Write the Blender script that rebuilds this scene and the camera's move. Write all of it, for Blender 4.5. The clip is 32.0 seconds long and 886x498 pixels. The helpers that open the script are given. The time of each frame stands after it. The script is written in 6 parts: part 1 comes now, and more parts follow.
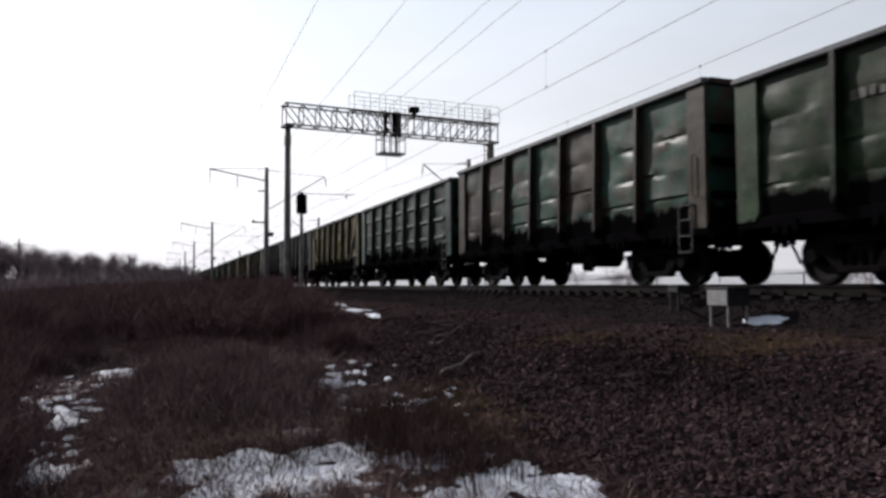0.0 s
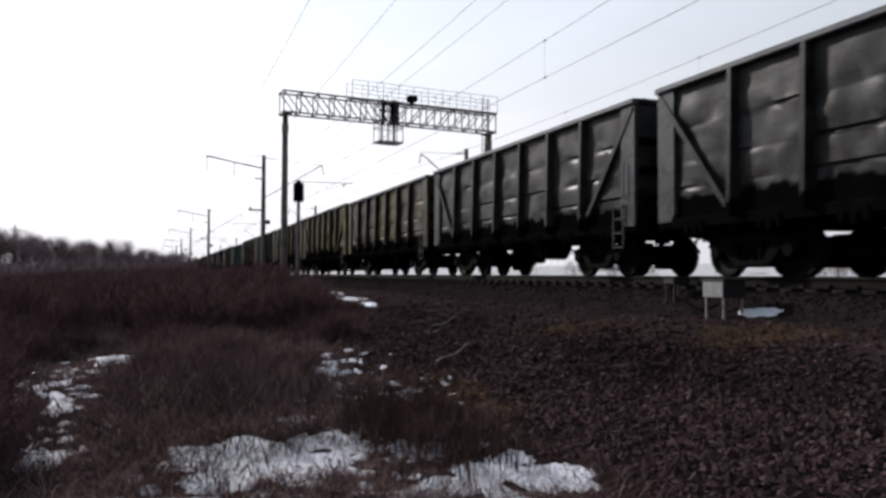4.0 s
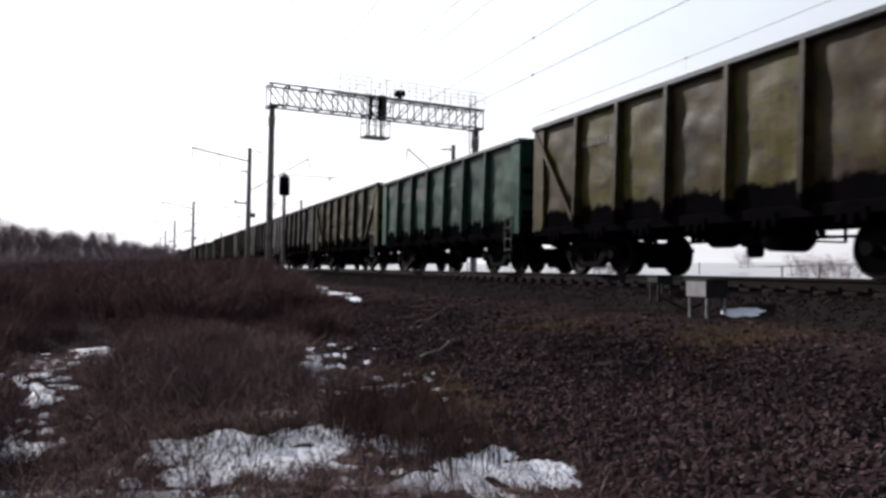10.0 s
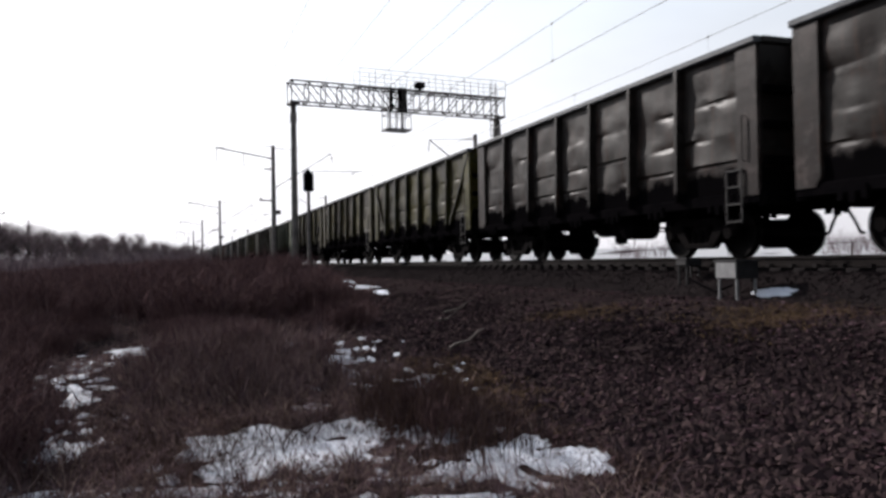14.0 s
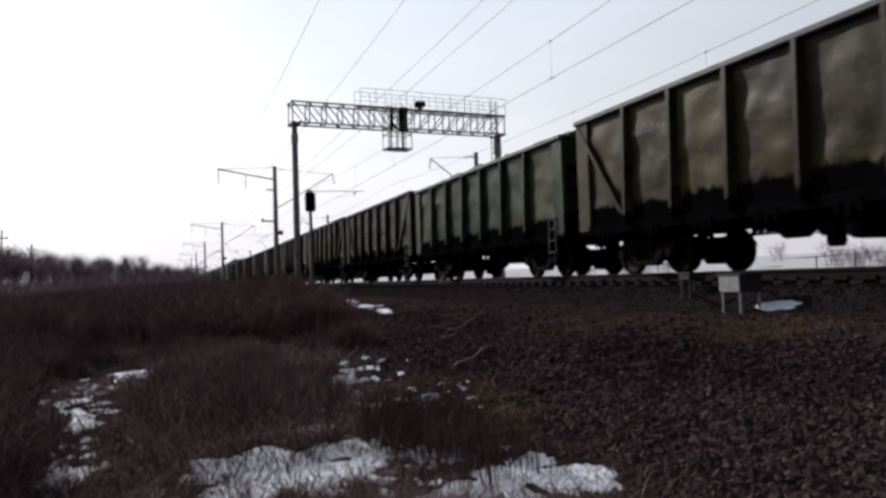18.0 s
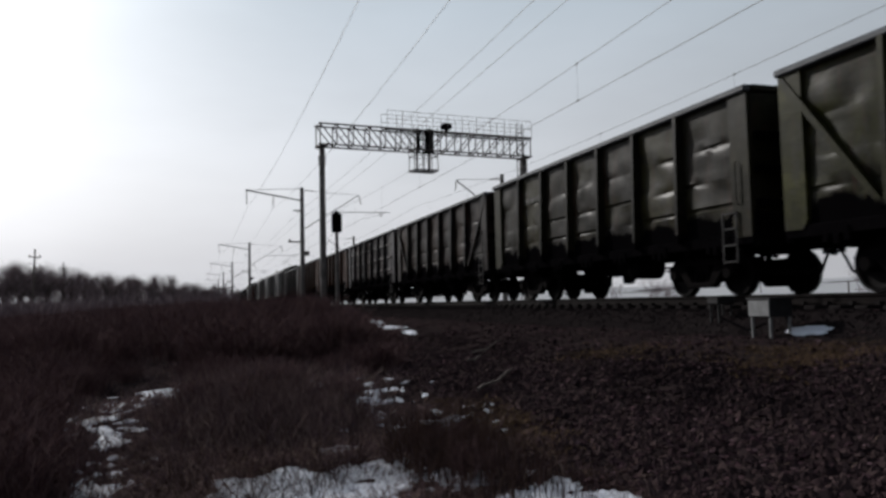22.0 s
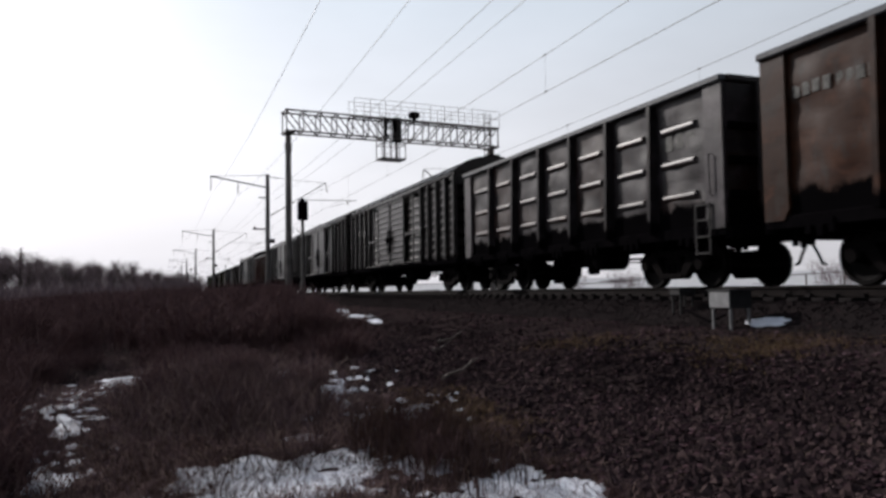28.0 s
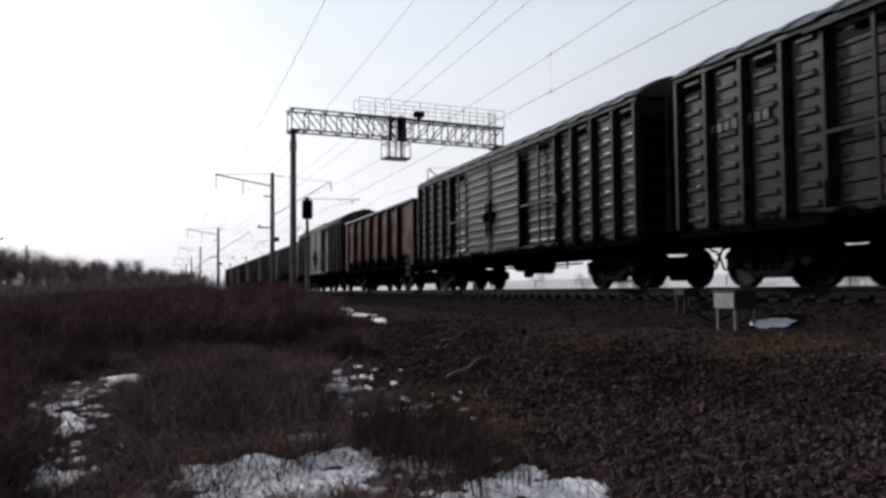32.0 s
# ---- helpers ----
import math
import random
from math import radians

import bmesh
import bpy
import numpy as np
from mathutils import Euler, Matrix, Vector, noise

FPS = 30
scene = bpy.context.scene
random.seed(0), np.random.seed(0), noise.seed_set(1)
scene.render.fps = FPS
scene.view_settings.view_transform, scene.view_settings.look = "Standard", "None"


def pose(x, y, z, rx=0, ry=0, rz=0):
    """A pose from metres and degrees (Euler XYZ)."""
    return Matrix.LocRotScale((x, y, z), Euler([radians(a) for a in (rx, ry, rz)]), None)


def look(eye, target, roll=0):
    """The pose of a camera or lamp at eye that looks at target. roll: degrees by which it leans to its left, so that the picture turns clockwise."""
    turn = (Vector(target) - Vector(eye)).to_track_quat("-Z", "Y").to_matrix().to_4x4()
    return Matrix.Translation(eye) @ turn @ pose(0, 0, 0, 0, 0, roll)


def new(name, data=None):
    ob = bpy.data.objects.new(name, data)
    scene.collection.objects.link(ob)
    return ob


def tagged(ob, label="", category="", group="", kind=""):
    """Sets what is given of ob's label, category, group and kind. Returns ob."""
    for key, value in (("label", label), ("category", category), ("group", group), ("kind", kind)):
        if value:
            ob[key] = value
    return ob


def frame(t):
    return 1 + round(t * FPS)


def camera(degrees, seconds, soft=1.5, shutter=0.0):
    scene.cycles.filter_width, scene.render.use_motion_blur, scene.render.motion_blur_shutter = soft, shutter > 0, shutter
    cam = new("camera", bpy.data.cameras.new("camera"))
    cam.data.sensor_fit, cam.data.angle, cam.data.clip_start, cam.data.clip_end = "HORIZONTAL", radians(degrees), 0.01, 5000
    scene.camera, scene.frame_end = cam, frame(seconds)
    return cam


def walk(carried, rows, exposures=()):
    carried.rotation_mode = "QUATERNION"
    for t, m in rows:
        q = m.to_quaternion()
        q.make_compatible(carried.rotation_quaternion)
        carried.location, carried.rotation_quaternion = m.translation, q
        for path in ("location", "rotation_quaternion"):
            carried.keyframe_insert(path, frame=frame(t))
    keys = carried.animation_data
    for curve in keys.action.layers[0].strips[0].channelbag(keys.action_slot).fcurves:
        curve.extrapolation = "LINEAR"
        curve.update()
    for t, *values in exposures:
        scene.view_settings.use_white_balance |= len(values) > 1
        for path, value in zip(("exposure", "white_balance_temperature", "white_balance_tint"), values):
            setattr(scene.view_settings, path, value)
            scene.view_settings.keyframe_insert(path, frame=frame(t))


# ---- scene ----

# world: x to the right of the line, y along the railway, z = 0 on the rail heads
EYE = (0.0, 0.0, 0.03)
TRACK = 11.365          # centre of the near track
TRACK2 = 17.3           # centre of the far track
TURNS = [
    (0, 92.68, 0.31, -20.16), (0.5, 92.7, 0.36, -20.54), (1, 92.38, 0.04, -20.81), (1.5, 92.07, -0, -20.55), (2, 92.18, 0.04, -20.32),
    (2.5, 92.16, -0.15, -20.34), (3, 91.95, 0.22, -20.04), (3.5, 91.86, -0.22, -20.44), (5.5, 92.05, -0.03, -20.29), (6, 91.81, -0, -20.35),
    (6.5, 91.23, 0.3, -20.49), (7, 90.74, -0.04, -20.8), (7.5, 91.08, -0.42, -20.84), (8, 91.63, -0.25, -20.93), (8.5, 92.05, -1.03, -21.38),
    (9, 91.61, -1.05, -21.59), (9.5, 91.22, -0.9, -21.72), (10, 91.6, -0.99, -21.52), (10.5, 92.12, -1.27, -21.24), (11, 92.29, -1.45, -20.47),
    (11.5, 92.3, -1.68, -20.53), (12, 92.19, -1.67, -20.07), (12.5, 91.96, -1.04, -19.78), (13, 91.12, -0.55, -19.37), (13.5, 90.86, 0.35, -19.26),
    (15.5, 91.56, 2.03, -20.19), (16, 91.67, 1.95, -19.93), (16.5, 92.24, 1.58, -19.66), (17, 91.99, 1.71, -19.46), (17.5, 91.86, 1.66, -19.88),
    (18, 92.24, 1.84, -19.37), (18.5, 92.59, 2.08, -18.29), (19, 92.63, 2.13, -17.9), (19.5, 92.96, 2.31, -17.54), (20, 93.21, 2.2, -17.46),
    (20.5, 93.11, 2.22, -17.28), (21, 93.53, 1.91, -17.29), (21.5, 93.88, 1.43, -17.39), (22, 93.9, 1.36, -17.5), (22.5, 93.77, 1.4, -17.47),
    (23, 93.44, 1.46, -17.75), (23.5, 93.46, 1.1, -17.39), (24, 93.25, 1.29, -17.33), (24.5, 93.27, 0.88, -17.99), (26.5, 93.16, 1.57, -19.27),
    (27, 92.87, 1.54, -19.41), (27.5, 92.81, 1.21, -19.68), (28, 93.05, 0.88, -20.03), (28.5, 92.93, 0.61, -20.28), (29, 92.84, 0.76, -20.31),
    (29.5, 92.61, 0.67, -20.19), (30, 92.56, 0.63, -20.19), (30.5, 92.66, 0.74, -20.49), (31, 92.59, 0.8, -20.34), (31.5, 92.74, 0.93, -19.74),
    (32, 93, 0.6, -19.72),
]
# place of the train along the line, second by second
TRAIN = [
    (0, 11.25), (1, -2.3), (2, -15.46), (3, -28.99), (4, -42.16), (5, -55.41), (6, -68.61), (7, -82.04),
    (8, -95.09), (9, -107.92), (10, -120.78), (11, -133.45), (12, -146.08), (13, -158.51), (14, -170.87), (15, -183.14),
    (16, -195.31), (17, -207.41), (18, -219.29), (19, -231.26), (20, -243.04), (21, -255.06), (22, -267.34), (23, -279.13),
    (24, -291), (25, -302.84), (26, -314.63), (27, -326.34), (28, -338.07), (29, -349.43), (30, -360.99), (31, -372.33),
    (32, -383.53),
]
cam = camera(60.0, 32.0, soft=3.0, shutter=0.15)
walk(cam, [(t, pose(*EYE, rx, ry, rz)) for t, rx, ry, rz in TURNS],
     exposures=[(t, e, 6240 if 19 < t < 26 else 6330, 11 if 19 < t < 26 else 14) for t, e in ((0, 0.36), (3.5, 0.41), (6, 0.50), (7, 0.81), (8, 0.74), (9, 0.70), (10, 0.70), (11, 0.56), (13, 0.60), (16.5, 0.44), (18, 0.28), (20, -0.08),
                (22, -0.24), (24.5, -0.18), (26.5, -0.04), (28, 0.16), (29, 0.24), (30, 0.34), (32, 0.24))])

# ---- daylight: low hazy sun ahead of the camera and to its left ----
SUN_AZ, SUN_EL = -25.0, 27.0      # degrees from the line towards x, degrees above the ground
world = bpy.data.worlds.new("sky")
scene.world = world
world.use_nodes = True
wn = world.node_tree.nodes
sky = wn.new("ShaderNodeTexSky")
sky.sky_type, sky.sun_disc = "NISHITA", False
sky.sun_elevation, sky.sun_rotation = radians(SUN_EL), radians(SUN_AZ)
sky.air_density, sky.dust_density, sky.ozone_density, sky.altitude = 1.0, 8.0, 3.0, 100
wn["Background"].inputs["Strength"].default_value = 0.078
haze = wn.new("ShaderNodeMix")
haze.data_type = "RGBA"
haze.inputs[0].default_value = 0.72
pale = wn.new("ShaderNodeHueSaturation")
pale.inputs["Saturation"].default_value = 0.3
# thin overcast: pale at the horizon, bluer and dimmer towards the zenith
up = wn.new("ShaderNodeSeparateXYZ")
veil = wn.new("ShaderNodeValToRGB")
veil.color_ramp.elements.new(0.2)
veil.color_ramp.elements.new(0.5)
for e, (at, tone) in enumerate(((0.0, (1.0, 0.985, 1.0, 1)), (0.15, (0.97, 0.985, 1.0, 1)), (0.36, (0.71, 0.80, 0.86, 1)), (1.0, (0.16, 0.21, 0.28, 1)))):
    veil.color_ramp.elements[e].position, veil.color_ramp.elements[e].color = at, tone
gain = wn.new("ShaderNodeVectorMath")
gain.operation = "SCALE"
gain.inputs["Scale"].default_value = 12.2
wl = world.node_tree.links
wl.new(wn.new("ShaderNodeTexCoord").outputs["Generated"], up.inputs[0])
wl.new(up.outputs["Z"], veil.inputs[0])
wisps = wn.new("ShaderNodeTexNoise")
wisps.inputs["Scale"].default_value, wisps.inputs["Detail"].default_value, wisps.inputs["Roughness"].default_value = 2.6, 5.0, 0.5
streak = wn.new("ShaderNodeMapping")
streak.inputs["Scale"].default_value = (1.0, 1.0, 3.2)
cloud = wn.new("ShaderNodeMapRange")
cloud.inputs["From Min"].default_value, cloud.inputs["From Max"].default_value = 0.35, 0.65
cloud.inputs["To Min"].default_value, cloud.inputs["To Max"].default_value = 0.95, 1.07
veiled = wn.new("ShaderNodeVectorMath")
veiled.operation = "SCALE"
wl.new(up.inputs[0].links[0].from_socket, streak.inputs[0])
wl.new(streak.outputs[0], wisps.inputs["Vector"])
wl.new(wisps.outputs["Fac"], cloud.inputs["Value"])
wl.new(veil.outputs[0], veiled.inputs[0])
# brighter towards the sun, bluer and dimmer away from it
sunward = wn.new("ShaderNodeVectorMath")
sunward.operation = "DOT_PRODUCT"
sunward.inputs[1].default_value = (math.sin(radians(SUN_AZ)) * math.cos(radians(SUN_EL)), math.cos(radians(SUN_AZ)) * math.cos(radians(SUN_EL)), math.sin(radians(SUN_EL)))
glare = wn.new("ShaderNodeMapRange")
glare.inputs["From Min"].default_value, glare.inputs["From Max"].default_value = 0.2, 0.95
glare.inputs["To Min"].default_value, glare.inputs["To Max"].default_value = 0.74, 1.12
both = wn.new("ShaderNodeMath")
both.operation = "MULTIPLY"
wl.new(up.inputs[0].links[0].from_socket, sunward.inputs[0])
wl.new(sunward.outputs["Value"], glare.inputs["Value"])
wl.new(glare.outputs[0], both.inputs[0])
wl.new(cloud.outputs[0], both.inputs[1])
wl.new(both.outputs[0], veiled.inputs["Scale"])
wl.new(veiled.outputs[0], gain.inputs[0])
wl.new(gain.outputs[0], haze.inputs[7])
wl.new(sky.outputs[0], pale.inputs["Color"])
wl.new(pale.outputs[0], haze.inputs[6])
wl.new(haze.outputs[2], wn["Background"].inputs["Color"])
sun = new("sun", bpy.data.lights.new("sun", "SUN"))
sun.data.energy, sun.data.angle, sun.data.color = 5.0, radians(1.2), (1.0, 0.95, 0.88)
sun_way = Vector((math.sin(radians(SUN_AZ)) * math.cos(radians(SUN_EL)), math.cos(radians(SUN_AZ)) * math.cos(radians(SUN_EL)), math.sin(radians(SUN_EL))))
sun.matrix_world = look(sun_way * 50, (0, 0, 0))


# ---- materials ----
def shader(name, rough=0.8, metal=0.0, gloss=0.12):
    m = bpy.data.materials.new(name)
    m.use_nodes = True
    b = m.node_tree.nodes["Principled BSDF"]
    b.inputs["Roughness"].default_value, b.inputs["Metallic"].default_value = rough, metal
    b.inputs["Specular IOR Level"].default_value = gloss
    return m, m.node_tree.nodes, m.node_tree.links, b


def add_noise(n, l, vec, scale, detail=4.0, rough=0.6, dist=0.0):
    t = n.new("ShaderNodeTexNoise")
    t.inputs["Scale"].default_value, t.inputs["Detail"].default_value = scale, detail
    t.inputs["Roughness"].default_value, t.inputs["Distortion"].default_value = rough, dist
    l.new(vec, t.inputs["Vector"])
    return t.outputs["Fac"]


def add_math(n, l, op, a, b=0.0, c=None, clamp=False):
    t = n.new("ShaderNodeMath")
    t.operation, t.use_clamp = op, clamp
    for i, v in enumerate((a, b) if c is None else (a, b, c)):
        if isinstance(v, (int, float)):
            t.inputs[i].default_value = v
        else:
            l.new(v, t.inputs[i])
    return t.outputs[0]


def add_ramp(n, l, fac, lo, hi):
    t = n.new("ShaderNodeMapRange")
    t.interpolation_type = "SMOOTHSTEP"
    t.inputs["From Min"].default_value, t.inputs["From Max"].default_value = lo, hi
    l.new(fac, t.inputs["Value"])
    return t.outputs[0]


def add_mix(n, l, fac, a, b):
    t = n.new("ShaderNodeMix")
    t.data_type = "RGBA"
    if isinstance(fac, (int, float)):
        t.inputs[0].default_value = fac
    else:
        l.new(fac, t.inputs[0])
    for i, v in ((6, a), (7, b)):
        if isinstance(v, tuple):
            t.inputs[i].default_value = (*v, 1)
        else:
            l.new(v, t.inputs[i])
    return t.outputs[2]


def add_bump(n, l, height, b, strength=0.4, distance=0.02):
    t = n.new("ShaderNodeBump")
    t.inputs["Strength"].default_value, t.inputs["Distance"].default_value = strength, distance
    l.new(height, t.inputs["Height"])
    l.new(t.outputs[0], b.inputs["Normal"])


def coords(n, which="Object"):
    return n.new("ShaderNodeTexCoord").outputs[which]


def worn(name, c1, c2, scale=6.0, rough=0.8, metal=0.0, bump=0.3, fine=40.0, dist=0.01, gloss=0.12):
    """Two tones mottled at two scales, with fine relief."""
    m, n, l, b = shader(name, rough, metal, gloss)
    co = coords(n)
    big, small = add_noise(n, l, co, scale), add_noise(n, l, co, fine)
    both = add_math(n, l, "ADD", add_math(n, l, "MULTIPLY", big, 0.65), add_math(n, l, "MULTIPLY", small, 0.35))
    col = add_mix(n, l, add_ramp(n, l, both, 0.36, 0.64), c1, c2)
    l.new(col, b.inputs["Base Color"])
    add_bump(n, l, both, b, bump, dist)
    return m


def islands(name, tones, rough=0.9):
    """One of several tones for every loose piece of a joined mesh."""
    m, n, l, b = shader(name, rough, 0.0, 0.0)
    geo = n.new("ShaderNodeNewGeometry")
    r = n.new("ShaderNodeValToRGB")
    r.color_ramp.interpolation = "CONSTANT"
    while len(r.color_ramp.elements) < len(tones):
        r.color_ramp.elements.new(0.5)
    for i, t in enumerate(tones):
        r.color_ramp.elements[i].position, r.color_ramp.elements[i].color = i / len(tones), (*t, 1)
    l.new(geo.outputs["Random Per Island"], r.inputs[0])
    l.new(r.outputs[0], b.inputs["Base Color"])
    return m


def wagon_paint(name, c1, c2, rust=(0.030, 0.015, 0.010), patch=0.5, rusty=0.5, soot=1.58, rough=0.5, c3=None, gloss=0.05):
    """Old wagon paint: base tone, faded or repainted patches plank by plank, rust runs, coal soot at the foot."""
    m, n, l, b = shader(name, rough, 0.0, gloss)
    co = coords(n)
    info = n.new("ShaderNodeObjectInfo")
    shift = n.new("ShaderNodeVectorMath")
    shift.operation = "MULTIPLY_ADD"
    l.new(info.outputs["Random"], shift.inputs[0])
    shift.inputs[1].default_value = (17.0, 31.0, 7.0)
    l.new(co, shift.inputs[2])
    v = shift.outputs[0]
    stretch = n.new("ShaderNodeMapping")
    stretch.inputs["Scale"].default_value = (1.0, 0.9, 2.4)
    l.new(v, stretch.inputs[0])
    runs = n.new("ShaderNodeMapping")
    runs.inputs["Scale"].default_value = (1.0, 7.0, 0.6)
    l.new(v, runs.inputs[0])
    big = add_noise(n, l, stretch.outputs[0], 1.1, 5.0, 0.62)
    drip = add_noise(n, l, runs.outputs[0], 1.3, 5.0, 0.65)
    fine = add_noise(n, l, v, 22.0, 4.0, 0.7)
    tone = add_mix(n, l, add_ramp(n, l, add_math(n, l, "ADD", big, add_math(n, l, "MULTIPLY", info.outputs["Random"], 0.12)), 0.55 - 0.12 * patch, 0.60 - 0.06 * patch), c1, c2)
    sep = n.new("ShaderNodeSeparateXYZ")
    l.new(co, sep.inputs[0])
    row = add_math(n, l, "FLOOR", add_math(n, l, "MULTIPLY", add_math(n, l, "SUBTRACT", sep.outputs[2], 1.18), 1.594))
    cell = n.new("ShaderNodeCombineXYZ")
    l.new(row, cell.inputs[0])
    l.new(add_math(n, l, "MULTIPLY", info.outputs["Random"], 91.7), cell.inputs[1])
    dice = n.new("ShaderNodeTexWhiteNoise")
    dice.noise_dimensions = "2D"
    l.new(cell.outputs[0], dice.inputs["Vector"])
    ragged = add_ramp(n, l, add_math(n, l, "ADD", big, add_math(n, l, "MULTIPLY", fine, 0.25)), 0.44, 0.60)
    pick = add_ramp(n, l, dice.outputs["Value"], 0.80 - 0.35 * patch, 0.86)
    tone = add_mix(n, l, add_math(n, l, "MULTIPLY", add_math(n, l, "MULTIPLY", pick, ragged), 0.9), tone, c3 or tuple(min(0.5, q * 1.7) for q in c2))
    shade = n.new("ShaderNodeMapRange")
    shade.inputs["To Min"].default_value, shade.inputs["To Max"].default_value = 0.0, 0.45
    l.new(dice.outputs["Value"], shade.inputs["Value"])
    tone = add_mix(n, l, shade.outputs[0], tone, (c1[0] * 0.45, c1[1] * 0.45, c1[2] * 0.45))
    # some panels were repainted as a whole, with ragged gaps
    lot = add_math(n, l, "FRACT", add_math(n, l, "MULTIPLY", info.outputs["Random"], 37.3))
    gaps = add_ramp(n, l, add_noise(n, l, stretch.outputs[0], 0.9, 7.0, 0.66, 0.5), 0.40, 0.47)
    tone = add_mix(n, l, add_math(n, l, "MULTIPLY", add_math(n, l, "MULTIPLY", add_ramp(n, l, lot, 0.92 - 0.5 * patch, 0.95 - 0.5 * patch), gaps), 0.85), tone, c3 or tuple(min(0.5, q * 1.5) for q in c2))
    blotch = add_noise(n, l, v, 1.7, 5.0, 0.62, 0.4)
    tone = add_mix(n, l, add_math(n, l, "MULTIPLY", add_ramp(n, l, blotch, 0.54, 0.66), 0.75), tone, tuple(min(0.5, q * 1.9) for q in c2))
    tone = add_mix(n, l, add_math(n, l, "MULTIPLY", add_ramp(n, l, blotch, 0.46, 0.36), 0.6), tone, (c1[0] * 0.5, c1[1] * 0.5, c1[2] * 0.5))
    flat = n.new("ShaderNodeMapping")
    flat.inputs["Scale"].default_value = (1.0, 1.5, 1.0)
    l.new(v, flat.inputs[0])
    flake = add_noise(n, l, flat.outputs[0], 1.5, 8.0, 0.68, 0.3)
    grey = 0.36 * sum(c2) + 0.002
    tone = add_mix(n, l, add_math(n, l, "MULTIPLY", add_ramp(n, l, flake, 0.555, 0.60), 0.30 + 0.45 * patch), tone, (grey * 1.32, grey * 1.26, grey * 1.2))
    spots = add_noise(n, l, v, 3.1, 7.0, 0.7, 0.2)
    tone = add_mix(n, l, add_math(n, l, "MULTIPLY", add_ramp(n, l, spots, 0.575, 0.63), 0.75 * rusty), tone, (rust[0] * 0.75, rust[1] * 0.7, rust[2] * 0.7))
    rusted = add_ramp(n, l, add_math(n, l, "ADD", add_math(n, l, "MULTIPLY", drip, 0.75), add_math(n, l, "MULTIPLY", fine, 0.25)), 0.62 - 0.2 * rusty, 0.70 - 0.12 * rusty)
    tone = add_mix(n, l, add_math(n, l, "MULTIPLY", rusted, 0.8), tone, rust)
    dull = add_math(n, l, "MULTIPLY", add_ramp(n, l, fine, 0.35, 0.7), 0.2)
    tone = add_mix(n, l, dull, tone, (c1[0] * 0.55, c1[1] * 0.55, c1[2] * 0.55))
    splash = n.new("ShaderNodeMapping")
    splash.inputs["Scale"].default_value = (1.0, 1.3, 1.1)
    l.new(v, splash.inputs[0])
    grime = add_noise(n, l, splash.outputs[0], 1.9, 6.0, 0.66)
    edge = add_math(n, l, "ADD", sep.outputs[2], add_math(n, l, "MULTIPLY", add_math(n, l, "SUBTRACT", grime, 0.5), -0.62))
    clean = add_ramp(n, l, edge, soot - 0.06, soot + 0.09)
    tone = add_mix(n, l, clean, (0.0021, 0.0019, 0.0022), tone)
    l.new(tone, b.inputs["Base Color"])
    rr = n.new("ShaderNodeMapRange")
    rr.inputs["To Min"].default_value, rr.inputs["To Max"].default_value = rough + 0.25, rough - 0.08
    l.new(clean, rr.inputs["Value"])
    l.new(rr.outputs[0], b.inputs["Roughness"])
    l.new(add_math(n, l, "MULTIPLY", clean, gloss), b.inputs["Specular IOR Level"])
    add_bump(n, l, add_math(n, l, "ADD", big, add_math(n, l, "MULTIPLY", fine, 0.2)), b, 0.25, 0.04)
    return m


EARTH = worn("earth", (0.0130, 0.0098, 0.0102), (0.0250, 0.0185, 0.0185), 0.9, 0.95, 0, 0.8, 14.0, 0.06, gloss=0)
SNOW = worn("snow", (0.42, 0.445, 0.51), (0.56, 0.58, 0.635), 1.6, 0.6, 0, 0.5, 26.0, 0.03)
SNOWFIELD = worn("field snow", (0.315, 0.320, 0.335), (0.355, 0.357, 0.365), 0.3, 0.7, 0, 0.3, 4.0, 0.05)
# skylight on the upper facet put into the top rail's lighter tone
TOPRAIL = worn("skylit blue grey top rail", (0.035, 0.038, 0.043), (0.075, 0.08, 0.088), 1.5, 0.6, 0, 0.4, 30.0)
BALLAST = worn("ballast", (0.0085, 0.0070, 0.0074), (0.0140, 0.0115, 0.0116), 2.0, 0.95, 0, 0.9, 18.0, 0.05, gloss=0)
SLEEPER = worn("dirty sleeper concrete", (0.009, 0.008, 0.008), (0.02, 0.018, 0.018), 1.2, 0.95, 0, 0.3, 30.0, gloss=0)
CONCRETE = worn("concrete", (0.06, 0.055, 0.052), (0.14, 0.13, 0.125), 3.0, 0.9, 0, 0.3, 50.0)
DARKPOLE = worn("pole concrete", (0.075, 0.07, 0.068), (0.13, 0.12, 0.115), 2.0, 0.9, 0, 0.3, 40.0, gloss=0.03)
DARKSTEEL = worn("dark steel", (0.03, 0.028, 0.028), (0.07, 0.062, 0.058), 5.0, 0.6, 0.3, 0.3, gloss=0.05)
RAIL = worn("rail steel", (0.006, 0.005, 0.005), (0.011, 0.009, 0.0085), 6.0, 0.8, 0.1, 0.3, gloss=0.02)
SHINE = worn("rail head", (0.014, 0.013, 0.013), (0.03, 0.028, 0.028), 9.0, 0.65, 0.3, 0.1, gloss=0.05)
# soot and grime, darkened further: shade under the wagons is in these tones
NEARBLACK = worn("sooty underframe with shade", (0.0017, 0.0016, 0.0019), (0.0034, 0.0030, 0.0034), 3.0, 0.9, 0.0, 0.5, gloss=0)
BOGIE = worn("grimy cast steel with shade", (0.0019, 0.0018, 0.002), (0.0046, 0.0038, 0.0038), 4.0, 0.85, 0.0, 0.5, gloss=0.01)
